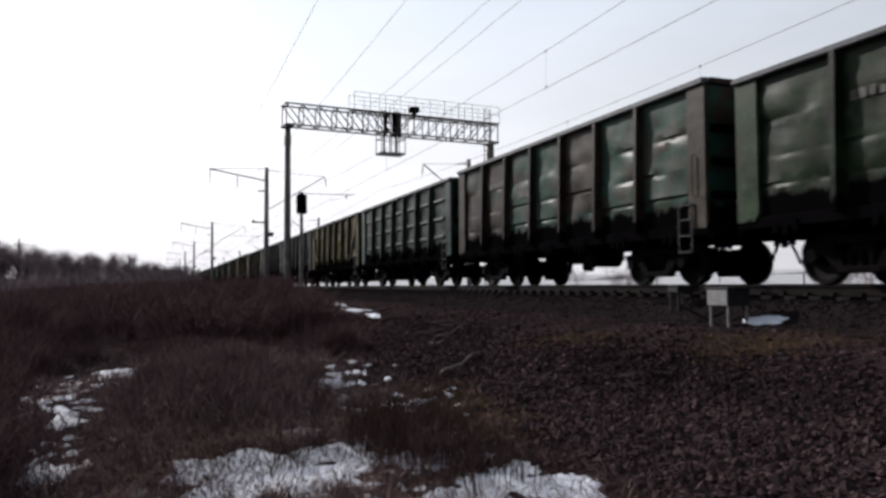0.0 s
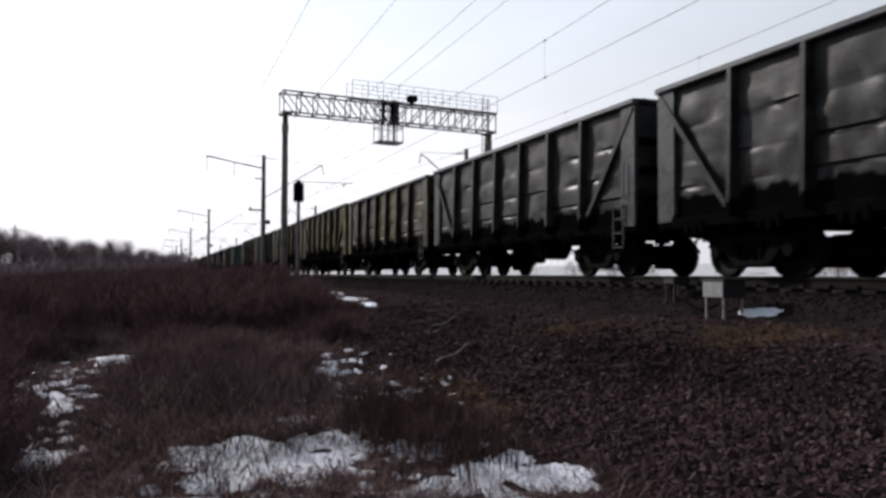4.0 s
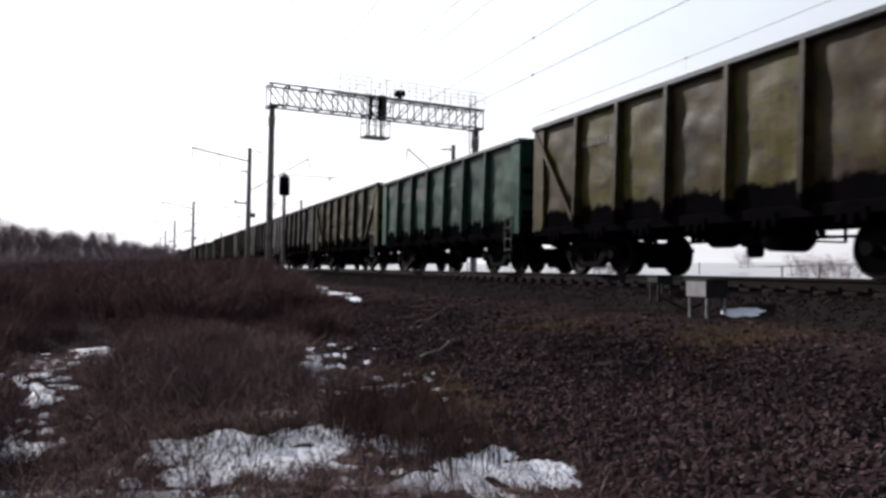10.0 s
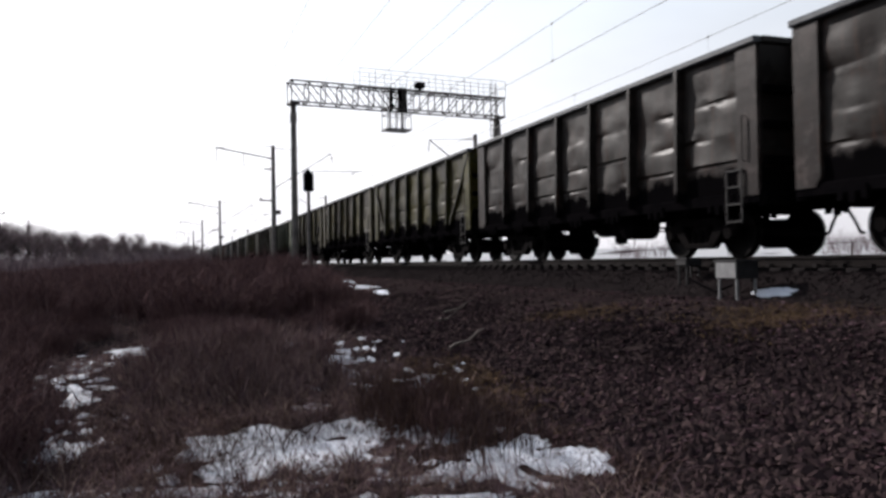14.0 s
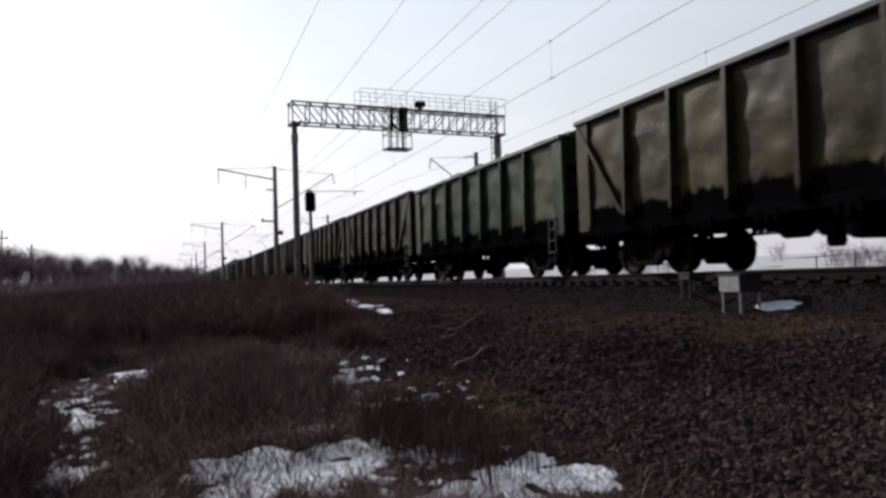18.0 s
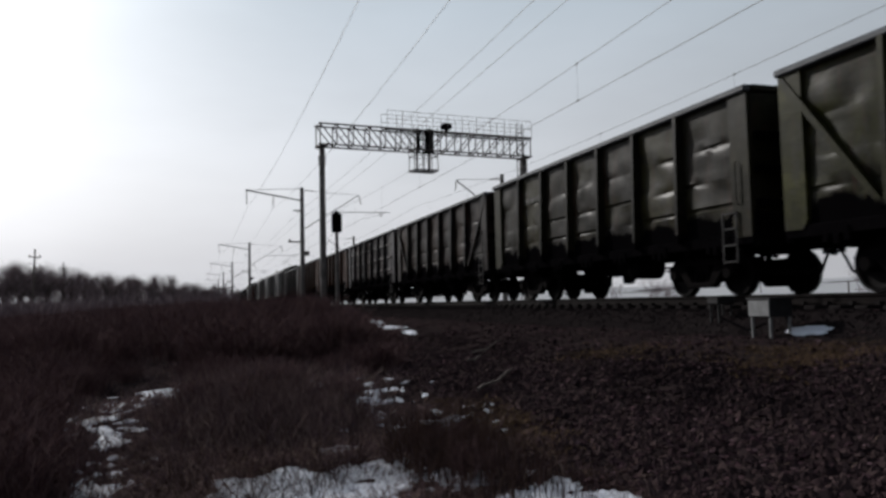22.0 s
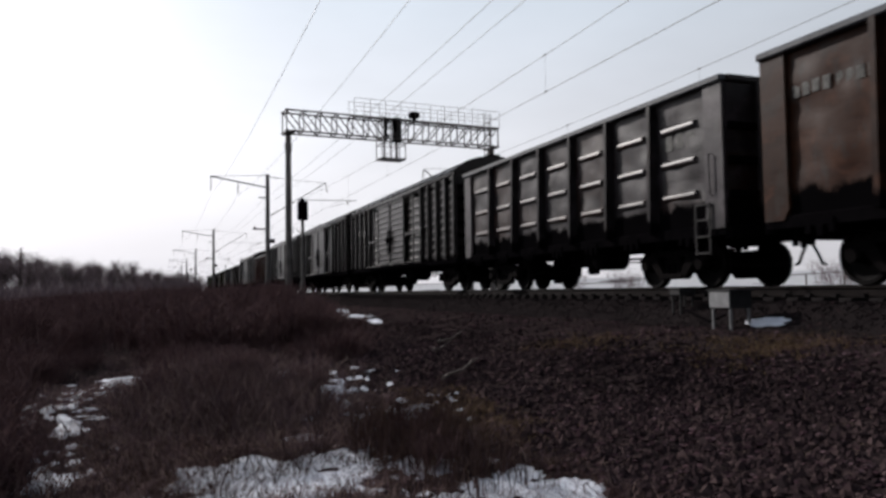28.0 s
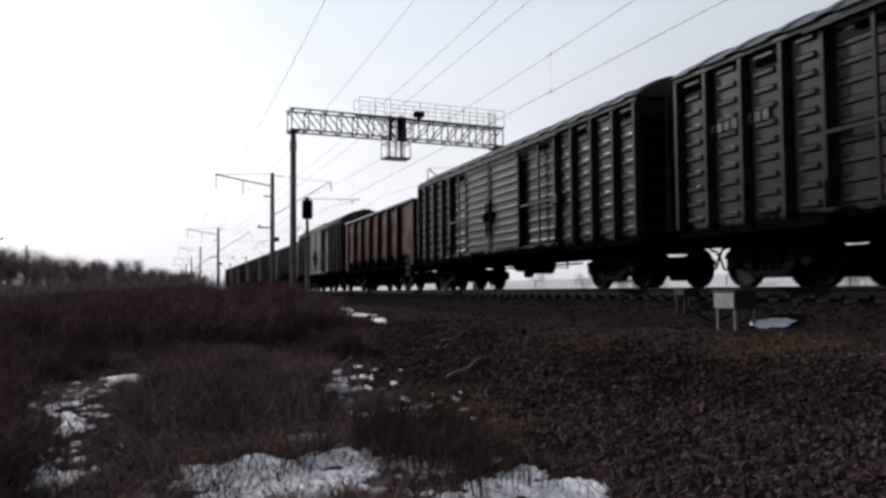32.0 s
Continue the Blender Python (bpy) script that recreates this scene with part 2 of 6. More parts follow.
WHEEL = worn("wheel steel with shade", (0.0019, 0.0018, 0.002), (0.0044, 0.0036, 0.0036), 5.0, 0.7, 0.1, 0.2, gloss=0.03)
WIRE = worn("copper wire", (0.07, 0.068, 0.068), (0.12, 0.115, 0.11), 8.0, 0.6, 0.4, 0.1)
CERAMIC = worn("brown insulator", (0.05, 0.025, 0.018), (0.09, 0.045, 0.03), 9.0, 0.25, 0, 0.1)
# pale tone carries the sunlight on the track box's left side
LITPAINT = worn("sunlit pale paint", (0.115, 0.115, 0.118), (0.17, 0.17, 0.172), 5.0, 0.7, 0, 0.2)
OLDWOOD = worn("grey wood", (0.06, 0.05, 0.045), (0.12, 0.10, 0.09), 3.0, 0.9, 0, 0.5)
LADDER = worn("dark ladder paint", (0.0075, 0.0072, 0.0078), (0.016, 0.0152, 0.016), 4.0, 0.7, 0, 0.2)
# dark tone carries the shade on the track box's other sides
SHADEPAINT = worn("shaded grey paint", (0.010, 0.010, 0.011), (0.022, 0.022, 0.023), 4.0, 0.6, 0, 0.2)


# ---- mesh building ----
class Shape:
    """Collects corners and faces of one mesh."""

    def __init__(self):
        self.v, self.f = [], []

    def add(self, vs, fs):
        k = len(self.v)
        self.v += [tuple(p) for p in vs]
        self.f += [tuple(i + k for i in q) for q in fs]
        return self

    def box(self, x0, x1, y0, y1, z0, z1, bev=0.0):
        if bev <= 0:
            vs = [(x, y, z) for x in (x0, x1) for y in (y0, y1) for z in (z0, z1)]
            return self.add(vs, [(0, 1, 3, 2), (4, 6, 7, 5), (0, 4, 5, 1), (2, 3, 7, 6), (0, 2, 6, 4), (1, 5, 7, 3)])
        e = min(bev, (x1 - x0) / 2.2, (y1 - y0) / 2.2, (z1 - z0) / 2.2)
        vs, fs = [], []
        for sx, x in ((1, x0), (-1, x1)):
            for sy, y in ((1, y0), (-1, y1)):
                for sz, z in ((1, z0), (-1, z1)):
                    vs += [(x, y + sy * e, z + sz * e), (x + sx * e, y, z + sz * e), (x + sx * e, y + sy * e, z)]
        c = lambda i, j, k, a: (i * 4 + j * 2 + k) * 3 + a
        for i in (0, 1):
            q = [c(i, 0, 0, 0), c(i, 0, 1, 0), c(i, 1, 1, 0), c(i, 1, 0, 0)]
            fs.append(tuple(q if i == 0 else q[::-1]))
            q = [c(0, i, 0, 1), c(1, i, 0, 1), c(1, i, 1, 1), c(0, i, 1, 1)]
            fs.append(tuple(q if i == 0 else q[::-1]))
            q = [c(0, 0, i, 2), c(0, 1, i, 2), c(1, 1, i, 2), c(1, 0, i, 2)]
            fs.append(tuple(q if i == 0 else q[::-1]))
        for i in (0, 1):
            for j in (0, 1):
                s = (i + j) % 2 == 0
                for q in ([c(i, j, 0, 0), c(i, j, 0, 1), c(i, j, 1, 1), c(i, j, 1, 0)],
                          [c(i, 0, j, 2), c(i, 0, j, 0), c(i, 1, j, 0), c(i, 1, j, 2)],
                          [c(0, i, j, 1), c(0, i, j, 2), c(1, i, j, 2), c(1, i, j, 1)]):
                    fs.append(tuple(q if s else q[::-1]))
                for k in (0, 1):
                    q = [c(i, j, k, 0), c(i, j, k, 1), c(i, j, k, 2)]
                    fs.append(tuple(q if (i + j + k) % 2 else q[::-1]))
        return self.add(vs, fs)

    def tube(self, a, b, r0, r1=None, sides=8, caps=True):
        a, b = Vector(a), Vector(b)
        r1 = r0 if r1 is None else r1
        d = (b - a).normalized()
        s = d.cross(Vector((0, 0, 1)) if abs(d.z) < 0.9 else Vector((1, 0, 0))).normalized()
        u = s.cross(d)
        ring = [s * math.cos(2 * math.pi * i / sides) + u * math.sin(2 * math.pi * i / sides) for i in range(sides)]
        vs = [a + q * r0 for q in ring] + [b + q * r1 for q in ring]
        fs = [(i, (i + 1) % sides, sides + (i + 1) % sides, sides + i) for i in range(sides)]
        if caps:
            fs += [tuple(range(sides))[::-1], tuple(range(sides, 2 * sides))]
        return self.add(vs, fs)

    def path(self, pts, r, sides=6, r1=None):
        """A round rod along points, in one piece."""
        pts = [Vector(p) for p in pts]
        k, vs, n = len(pts), [], sides
        for i, p in enumerate(pts):
            d = (pts[min(i + 1, k - 1)] - pts[max(i - 1, 0)]).normalized()
            s = d.cross(Vector((0, 0, 1)) if abs(d.z) < 0.9 else Vector((1, 0, 0))).normalized()
            u = s.cross(d)
            q = r if r1 is None else r + (r1 - r) * i / (k - 1)
            vs += [p + (s * math.cos(2 * math.pi * j / n) + u * math.sin(2 * math.pi * j / n)) * q for j in range(n)]
        fs = [(i * n + j, i * n + (j + 1) % n, (i + 1) * n + (j + 1) % n, (i + 1) * n + j) for i in range(k - 1) for j in range(n)]
        return self.add(vs, fs + [tuple(range(n))[::-1], tuple(range((k - 1) * n, k * n))])

    def lathe(self, prof, axis="x", sides=24, centre=(0, 0, 0)):
        """prof: (along, radius) pairs."""
        vs, fs, k = [], [], len(prof)
        for i in range(sides):
            c, s = math.cos(2 * math.pi * i / sides), math.sin(2 * math.pi * i / sides)
            for a, r in prof:
                p = (a, r * c, r * s) if axis == "x" else (r * c, a, r * s) if axis == "y" else (r * c, r * s, a)
                vs.append((p[0] + centre[0], p[1] + centre[1], p[2] + centre[2]))
        for i in range(sides):
            j = (i + 1) % sides
            for q in range(k - 1):
                fs.append((i * k + q, j * k + q, j * k + q + 1, i * k + q + 1))
        return self.add(vs, fs)

    def prism(self, outline, x0, x1):
        """An outline in (y, z) pushed from x0 to x1."""
        k = len(outline)
        vs = [(x0, y, z) for y, z in outline] + [(x1, y, z) for y, z in outline]
        fs = [(i, (i + 1) % k, k + (i + 1) % k, k + i) for i in range(k)]
        fs += [tuple(range(k))[::-1], tuple(range(k, 2 * k))]
        return self.add(vs, fs)

    def bar(self, a, b, w, h):
        """A square bar from a to b."""
        a, b = Vector(a), Vector(b)
        d = (b - a).normalized()
        s = d.cross(Vector((0, 0, 1)) if abs(d.z) < 0.95 else Vector((1, 0, 0))).normalized()
        u = s.cross(d)
        vs = [p + s * i * w / 2 + u * j * h / 2 for p in (a, b) for i, j in ((-1, -1), (1, -1), (1, 1), (-1, 1))]
        return self.add(vs, [(0, 1, 5, 4), (1, 2, 6, 5), (2, 3, 7, 6), (3, 0, 4, 7), (3, 2, 1, 0), (4, 5, 6, 7)])

    def mesh(self, name, smooth=False):
        me = bpy.data.meshes.new(name)
        me.from_pydata(self.v, [], self.f)
        me.validate()
        b = bmesh.new()
        b.from_mesh(me)
        bmesh.ops.recalc_face_normals(b, faces=b.faces)
        b.to_mesh(me)
        b.free()
        if smooth:
            me.shade_smooth()
            me.set_sharp_from_angle(angle=radians(35))
        return me


def part(name, mesh, material, parent, label="", at=None):
    if isinstance(mesh, Shape):
        mesh = mesh.mesh(name)
    if not mesh.materials:
        mesh.materials.append(material)
    ob = new(name, mesh)
    ob.material_slots[0].link = "OBJECT"
    ob.material_slots[0].material = material
    ob.parent = parent
    if at is not None:
        ob.matrix_basis = at
    if label:
        tagged(ob, label)
    return ob


def thing(name, label, category, at=None, group="", kind="", mesh=None, material=None):
    if mesh is None:
        ob = new(name)
        ob.empty_display_size = 0.3
    else:
        ob = part(name, mesh, material, None)
    if at is not None:
        ob.matrix_basis = at
    return tagged(ob, label, category, group, kind)


def bulk(name, vs, fs, material, label, category, smooth=False, parent=None, kind="stuff"):
    """One large joined mesh from arrays."""
    me = bpy.data.meshes.new(name)
    me.from_pydata(vs.tolist() if hasattr(vs, "tolist") else vs, [], fs.tolist() if hasattr(fs, "tolist") else fs)
    me.materials.append(material)
    if smooth:
        me.shade_smooth()
    ob = new(name, me)
    ob.parent = parent
    return tagged(ob, label, category, kind=kind)


# ---- ground ----
def ease(a, b, x):
    t = min(1.0, max(0.0, (x - a) / (b - a)))
    return t * t * (3 - 2 * t)


def height(x, y):
    """The ground: low brushy flat, bank up to the ballast bed of two tracks, a snowy field rising behind."""
    z = -1.62
    z += 0.92 * (0.55 * min(1.0, max(0.0, (x - 2.6) / 5.6)) + 0.45 * ease(2.6, 8.2, x))
    z += 0.43 * ease(8.8, 10.02, x)
    z -= 0.16 * math.exp(-((x - 14.3) / 0.9) ** 2)
    z -= 0.75 * ease(18.7, 20.6, x)
    if x > 24:
        z += min(5.5, (x - 24) * 0.032) + (x - 24) * 0.0008
    rough = 1.0 if x < 8.6 or x > 21 else 0.15
    near = math.exp(-((x - 1.2) / 2.6) ** 2 - ((y - 12.5) / 3.2) ** 2)
    z += 0.38 * near + 0.22 * math.exp(-((x - 4.0) / 1.0) ** 2 - ((y - 15) / 7) ** 2)
    z += rough * (0.13 * noise.noise((x * 0.35, y * 0.35, 1.7)) + 0.06 * noise.noise((x * 1.1, y * 1.1, 4.2)) + 0.025 * noise.noise((x * 3.1, y * 3.1, 8.8)))
    if x > 30 or y > 70 or x < -30:
        z += 1.2 * noise.noise((x * 0.012, y * 0.012, 3.3)) * min(1.0, max(abs(x - 10) - 20, 0) / 60)
    return z


def steps(*spans):
    out = []
    for a, b, d in spans:
        out += list(np.arange(a, b - 1e-6, d))
    return out + [spans[-1][1]]


def sheet(xs, ys, lift=0.0):
    vs = [(x, y, height(x, y) + lift) for y in ys for x in xs]
    w = len(xs)
    fs = [(j * w + i, j * w + i + 1, (j + 1) * w + i + 1, (j + 1) * w + i) for j in range(len(ys) - 1) for i in range(w - 1)]
    return vs, fs


gx = steps((-2600, -400, 220), (-400, -60, 20), (-60, -14, 4), (-14, 10, 0.3), (10, 24, 0.35), (24, 60, 4), (60, 400, 20), (400, 2600, 220))
gy = steps((-500, -60, 40), (-60, 0, 4), (0, 28, 0.3), (28, 70, 0.8), (70, 150, 5), (150, 500, 25), (500, 3400, 290))
vs, fs = sheet(gx, gy)
bulk("ground", vs, fs, EARTH, "dark brown thawing earth with matted dead grass", "ground", True, kind="structure")
vs, fs = sheet(steps((8.75, 20.0, 0.25)), steps((-60, 0, 3), (0, 60, 0.5), (60, 300, 6)), 0.014)
bulk("ballast_bed", vs, fs, BALLAST, "sooty ballast bed under both tracks", "ballast", True, kind="structure")
sx = steps((21.4, 26, 0.7), (26, 60, 3), (60, 400, 20), (400, 2500, 210))
sy = steps((-450, -60, 30), (-60, 80, 4), (80, 400, 20), (400, 3300, 290))
vs, fs = sheet(sx, sy, 0.06)
bulk("snow_field", vs, fs, SNOWFIELD, "open field behind the railway covered with white snow", "snow field", True, kind="structure")


# ---- railway track ----
def rail_mesh(y0, y1):
    prof = [(-0.066, -0.18), (0.066, -0.18), (0.066, -0.168), (0.012, -0.15), (0.010, -0.055), (0.035, -0.042), (0.036, -0.008), (0.028, 0.0),
            (-0.028, 0.0), (-0.036, -0.008), (-0.035, -0.042), (-0.010, -0.055), (-0.012, -0.15), (-0.066, -0.168)]
    k = len(prof)
    s = Shape()
    s.add([(x, y, z) for y in (y0, y1) for x, z in prof],
          [(i, (i + 1) % k, k + (i + 1) % k, k + i) for i in range(k)] + [tuple(range(k)), tuple(range(k, 2 * k))[::-1]])
    return s


def sleeper_mesh():
    s = Shape()
    vs, fs = [], []
    prof = [(-1.35, 0.10, 0.09), (-1.30, 0.13, 0.0), (-0.95, 0.13, 0.0), (-0.45, 0.10, 0.035), (0.45, 0.10, 0.035), (0.95, 0.13, 0.0), (1.30, 0.13, 0.0), (1.35, 0.10, 0.09)]
    for x, w, d in prof:
        vs += [(x, -w - 0.02, -0.20), (x, w + 0.02, -0.20), (x, w, -d), (x, -w, -d)]
    for i in range(len(prof) - 1):
        for q in range(4):
            fs.append((4 * i + q, 4 * i + (q + 1) % 4, 4 * i + 4 + (q + 1) % 4, 4 * i + 4 + q))
    fs += [(0, 1, 2, 3), (31, 30, 29, 28)]
    return s.add(vs, fs)


def track(x, name, label, y0, y1, near0, near1):
    t = thing(name, label, "railway track", pose(x, 0, 0), kind="structure")
    for sx in (-0.796, 0.796):
        r = part("rail", rail_mesh(y0, y1), RAIL, t, at=pose(sx, 0, 0))
        part("rail_head", Shape().box(-0.027, 0.027, y0, y1, 0.0, 0.004), SHINE, r, "polished running surface")
    me = sleeper_mesh().mesh("sleeper")
    far = Shape()
    y, k = y0, 0
    while y < y1:
        if near0 < y < near1:
            part("sleeper", me, SLEEPER, t, at=pose(0, y, -0.19, 0, 0, random.uniform(-0.6, 0.6)))
            for sx in (-1, 1):
                for s2 in (-1, 1):
                    far.box(sx * 0.796 + s2 * 0.13 - 0.05, sx * 0.796 + s2 * 0.13 + 0.05, y - 0.05, y + 0.05, -0.19, -0.13)
        elif y < 170:
            far.box(-1.35, 1.35, y - 0.13, y + 0.13, -0.36, -0.19)
        y += 0.545
    bulk("sleepers_and_clips", far.v, far.f, SLEEPER, "", "", parent=t)
    return t


track(TRACK, "near_track", "railway track on grey concrete sleepers in dark ballast", -120, 620, 3, 60)
track(TRACK2, "far_track", "second railway track behind the train", -120, 620, 14, 40)


# ---- wagons ----
MESH = {}


def cached(key, make):
    if key not in MESH:
        MESH[key] = make()
    return MESH[key]


def wheelset_mesh():
    s = Shape()
    for sgn in (-1, 1):
        prof = [(0.72, 0.10), (0.735, 0.13), (0.765, 0.16), (0.768, 0.36), (0.735, 0.40), (0.73, 0.455), (0.722, 0.50), (0.735, 0.506), (0.75, 0.482),
                (0.80, 0.477), (0.858, 0.472), (0.862, 0.41), (0.815, 0.395), (0.80, 0.36), (0.795, 0.17), (0.83, 0.135), (0.84, 0.10)]
        s.lathe([(sgn * a, r) for a, r in prof], "x", 28)
    s.lathe([(-1.12, 0.0), (-1.12, 0.065), (-0.86, 0.065), (-0.84, 0.10), (-0.7, 0.10), (-0.6, 0.082), (0.6, 0.082), (0.7, 0.10), (0.84, 0.10), (0.86, 0.065), (1.12, 0.065), (1.12, 0.0)], "x", 12)
    return s.mesh("wheelset", True)


def side_frame_mesh():
    s = Shape()
    # upper chord, lower chord and the two slanting legs
    s.prism([(-1.16, 0.56), (-1.10, 0.68), (-0.78, 0.70), (-0.55, 0.80), (0.55, 0.80), (0.78, 0.70), (1.10, 0.68), (1.16, 0.56), (0.72, 0.52), (0.5, 0.66), (-0.5, 0.66), (-0.72, 0.52)], -0.09, 0.09)
    s.prism([(-0.72, 0.53), (-0.50, 0.66), (-0.30, 0.30), (-0.42, 0.19)], -0.085, 0.085)
    s.prism([(0.72, 0.53), (0.42, 0.19), (0.30, 0.30), (0.50, 0.66)], -0.085, 0.085)
    s.box(-0.10, 0.10, -0.40, 0.40, 0.18, 0.30, 0.02)
    for sy in (-1, 1):
        s.box(-0.11, 0.11, sy * 0.925 - 0.16, sy * 0.925 + 0.16, 0.40, 0.58, 0.03)
        s.tube((-0.16, sy * 0.925, 0.478), (0.13, sy * 0.925, 0.478), 0.13, 0.12, 14)
    for sy in (-0.2, 0.0, 0.2):
        s.tube((0, sy, 0.30), (0, sy, 0.56), 0.075, 0.075, 10)
    return s.mesh("side_frame")


def bogie(parent, y, wheels):
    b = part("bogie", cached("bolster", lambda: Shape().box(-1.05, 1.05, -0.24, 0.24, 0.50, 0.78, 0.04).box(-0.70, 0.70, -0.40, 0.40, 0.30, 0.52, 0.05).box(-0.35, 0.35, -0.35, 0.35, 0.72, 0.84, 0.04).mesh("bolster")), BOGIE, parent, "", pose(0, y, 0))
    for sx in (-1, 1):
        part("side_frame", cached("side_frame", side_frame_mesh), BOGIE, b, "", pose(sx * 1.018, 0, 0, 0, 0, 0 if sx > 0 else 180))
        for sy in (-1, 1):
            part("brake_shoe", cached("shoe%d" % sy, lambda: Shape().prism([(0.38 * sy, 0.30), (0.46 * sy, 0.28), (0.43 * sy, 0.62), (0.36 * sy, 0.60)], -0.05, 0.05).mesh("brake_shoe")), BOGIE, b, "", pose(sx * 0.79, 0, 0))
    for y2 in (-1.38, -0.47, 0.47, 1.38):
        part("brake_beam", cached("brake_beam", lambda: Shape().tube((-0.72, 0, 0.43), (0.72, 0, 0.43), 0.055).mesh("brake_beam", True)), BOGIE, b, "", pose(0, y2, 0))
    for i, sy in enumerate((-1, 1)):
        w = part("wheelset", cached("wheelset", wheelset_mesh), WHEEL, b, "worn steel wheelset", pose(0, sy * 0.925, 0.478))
        wheels[i].append(w)
    return b


def coupler(parent, y, sy):
    s = cached("coupler", lambda: Shape().box(-0.09, 0.09, -0.55, 0.28, 0.95, 1.15, 0.03).box(-0.22, 0.20, 0.20, 0.42, 0.90, 1.20, 0.05)
               .box(0.06, 0.22, 0.36, 0.60, 0.92, 1.18, 0.05).box(-0.26, -0.16, 0.36, 0.52, 0.94, 1.16, 0.03).mesh("coupler"))
    c = part("coupler", s, BOGIE, parent, "automatic coupler", pose(0, y, 0, 0, 0, 0 if sy > 0 else 180))
    h = cached("hose", lambda: Shape().path([(-0.35, 0.0, 0.86), (-0.36, 0.22, 0.80), (-0.34, 0.36, 0.62), (-0.30, 0.50, 0.42), (-0.26, 0.62, 0.40)], 0.028, 8).mesh("brake_hose", True))
    part("brake_hose", h, NEARBLACK, c, "black rubber brake hose")
    return c


def underframe_gear(parent, seed):
    """Brake cylinder, air tank, valve, hanging safety straps and pull rods between the bogies."""
    rng = random.Random(seed)
    y0 = rng.uniform(-0.25, 0.25)
    part("air_tank", cached("tank", lambda: Shape().lathe([(-0.46, 0.0), (-0.44, 0.18), (-0.36, 0.31), (0.36, 0.31), (0.44, 0.18), (0.46, 0.0)], "x", 20)
         .box(-0.3, -0.24, -0.05, 0.05, 0.28, 0.42).box(0.24, 0.3, -0.05, 0.05, 0.28, 0.42).mesh("air_tank", True)), NEARBLACK, parent, "", pose(-0.80, y0 - 1.60, 0.77))
    part("brake_valve", cached("valve", lambda: Shape().box(-0.20, 0.20, -0.24, 0.24, 0.56, 0.92, 0.06).lathe([(0.36, 0.0), (0.37, 0.13), (0.45, 0.16), (0.58, 0.16)], "z", 14).box(-0.12, 0.12, -0.10, 0.10, 0.9, 1.14).mesh("brake_valve")), NEARBLACK, parent, "", pose(-0.85, y0 - 0.88, 0))
    part("brake_cylinder", cached("cylinder", lambda: Shape().lathe([(-0.35, 0.0), (-0.35, 0.19), (-0.31, 0.22), (0.2, 0.22), (0.3, 0.15), (0.34, 0.08), (0.62, 0.05), (0.62, 0.0)], "y", 16).mesh("brake_cylinder", True)), NEARBLACK, parent, "", pose(-0.45, y0 + 0.45, 0.80))
    part("brake_rod", cached("rod", lambda: Shape().bar((-0.3, -3.2, 0.72), (-0.3, 3.2, 0.72), 0.03, 0.05).bar((-0.9, -0.35, 0.70), (0.3, -0.15, 0.74), 0.12, 0.03)
         .tube((-1.05, -3.3, 0.66), (-1.05, -1.0, 0.76), 0.02, 0.02, 6).mesh("brake_rod")), NEARBLACK, parent)
    part("air_pipe", cached("air_pipe", lambda: Shape().tube((-1.2, -3.4, 0.90), (-1.2, 3.4, 0.90), 0.022, 0.022, 6).path([(-1.2, -0.2, 0.90), (-1.15, -0.25, 0.66), (-0.9, -0.6, 0.62), (-0.85, -0.8, 0.7)], 0.02, 6)
         .tube((-1.2, -1.6, 0.88), (-1.2, -1.6, 1.05), 0.02, 0.02, 6).tube((-1.2, 1.9, 0.88), (-1.2, 1.9, 1.05), 0.02, 0.02, 6).mesh("air_pipe")), NEARBLACK, parent)
    for y in (-2.35, 2.1):
        part("safety_strap", cached("strap", lambda: Shape().bar((-1.0, 0, 0.62), (-1.0, 0, 1.05), 0.05, 0.03).bar((-0.3, 0, 0.62), (-0.3, 0, 1.05), 0.05, 0.03).bar((-1.0, 0, 0.62), (-0.3, 0, 0.62), 0.05, 0.03).mesh("safety_strap")), NEARBLACK, parent, "", pose(0, y + y0, 0))


def bulge(y, z, y0, y1, z0, z1, kind, seed):
    """How far a side sheet is dented at a place."""
    u, w = (y - y0) / (y1 - y0), (z - z0) / (z1 - z0)
    rim = max(0.0, min(1.0, 6 * min(u, 1 - u)) * min(1.0, 6 * min(w, 1 - w)))
    d = -0.045 * rim * noise.noise((y * 1.3 + seed * 5.1, z * 1.7, seed)) - 0.03 * rim * noise.noise((y * 3.1, z * 3.7, seed + 9))
    for g in (0.22, 0.42, 0.68) if kind == "plank" else ():
        t = w - g
        keep = min(1.0, max(0.0, (0.55 if g < 0.5 else 0.1) + 1.6 * noise.noise((y * 0.9 + seed * 3.3, g * 9.0, seed * 1.7))))
        if abs(t) < 0.007:
            d += 0.03 * keep
        elif 0 < t < 0.25:
            d -= (0.02 * math.sin(math.pi * t / 0.25) + 0.022 * max(0, 1 - t / 0.06) * rim) * keep
    return d


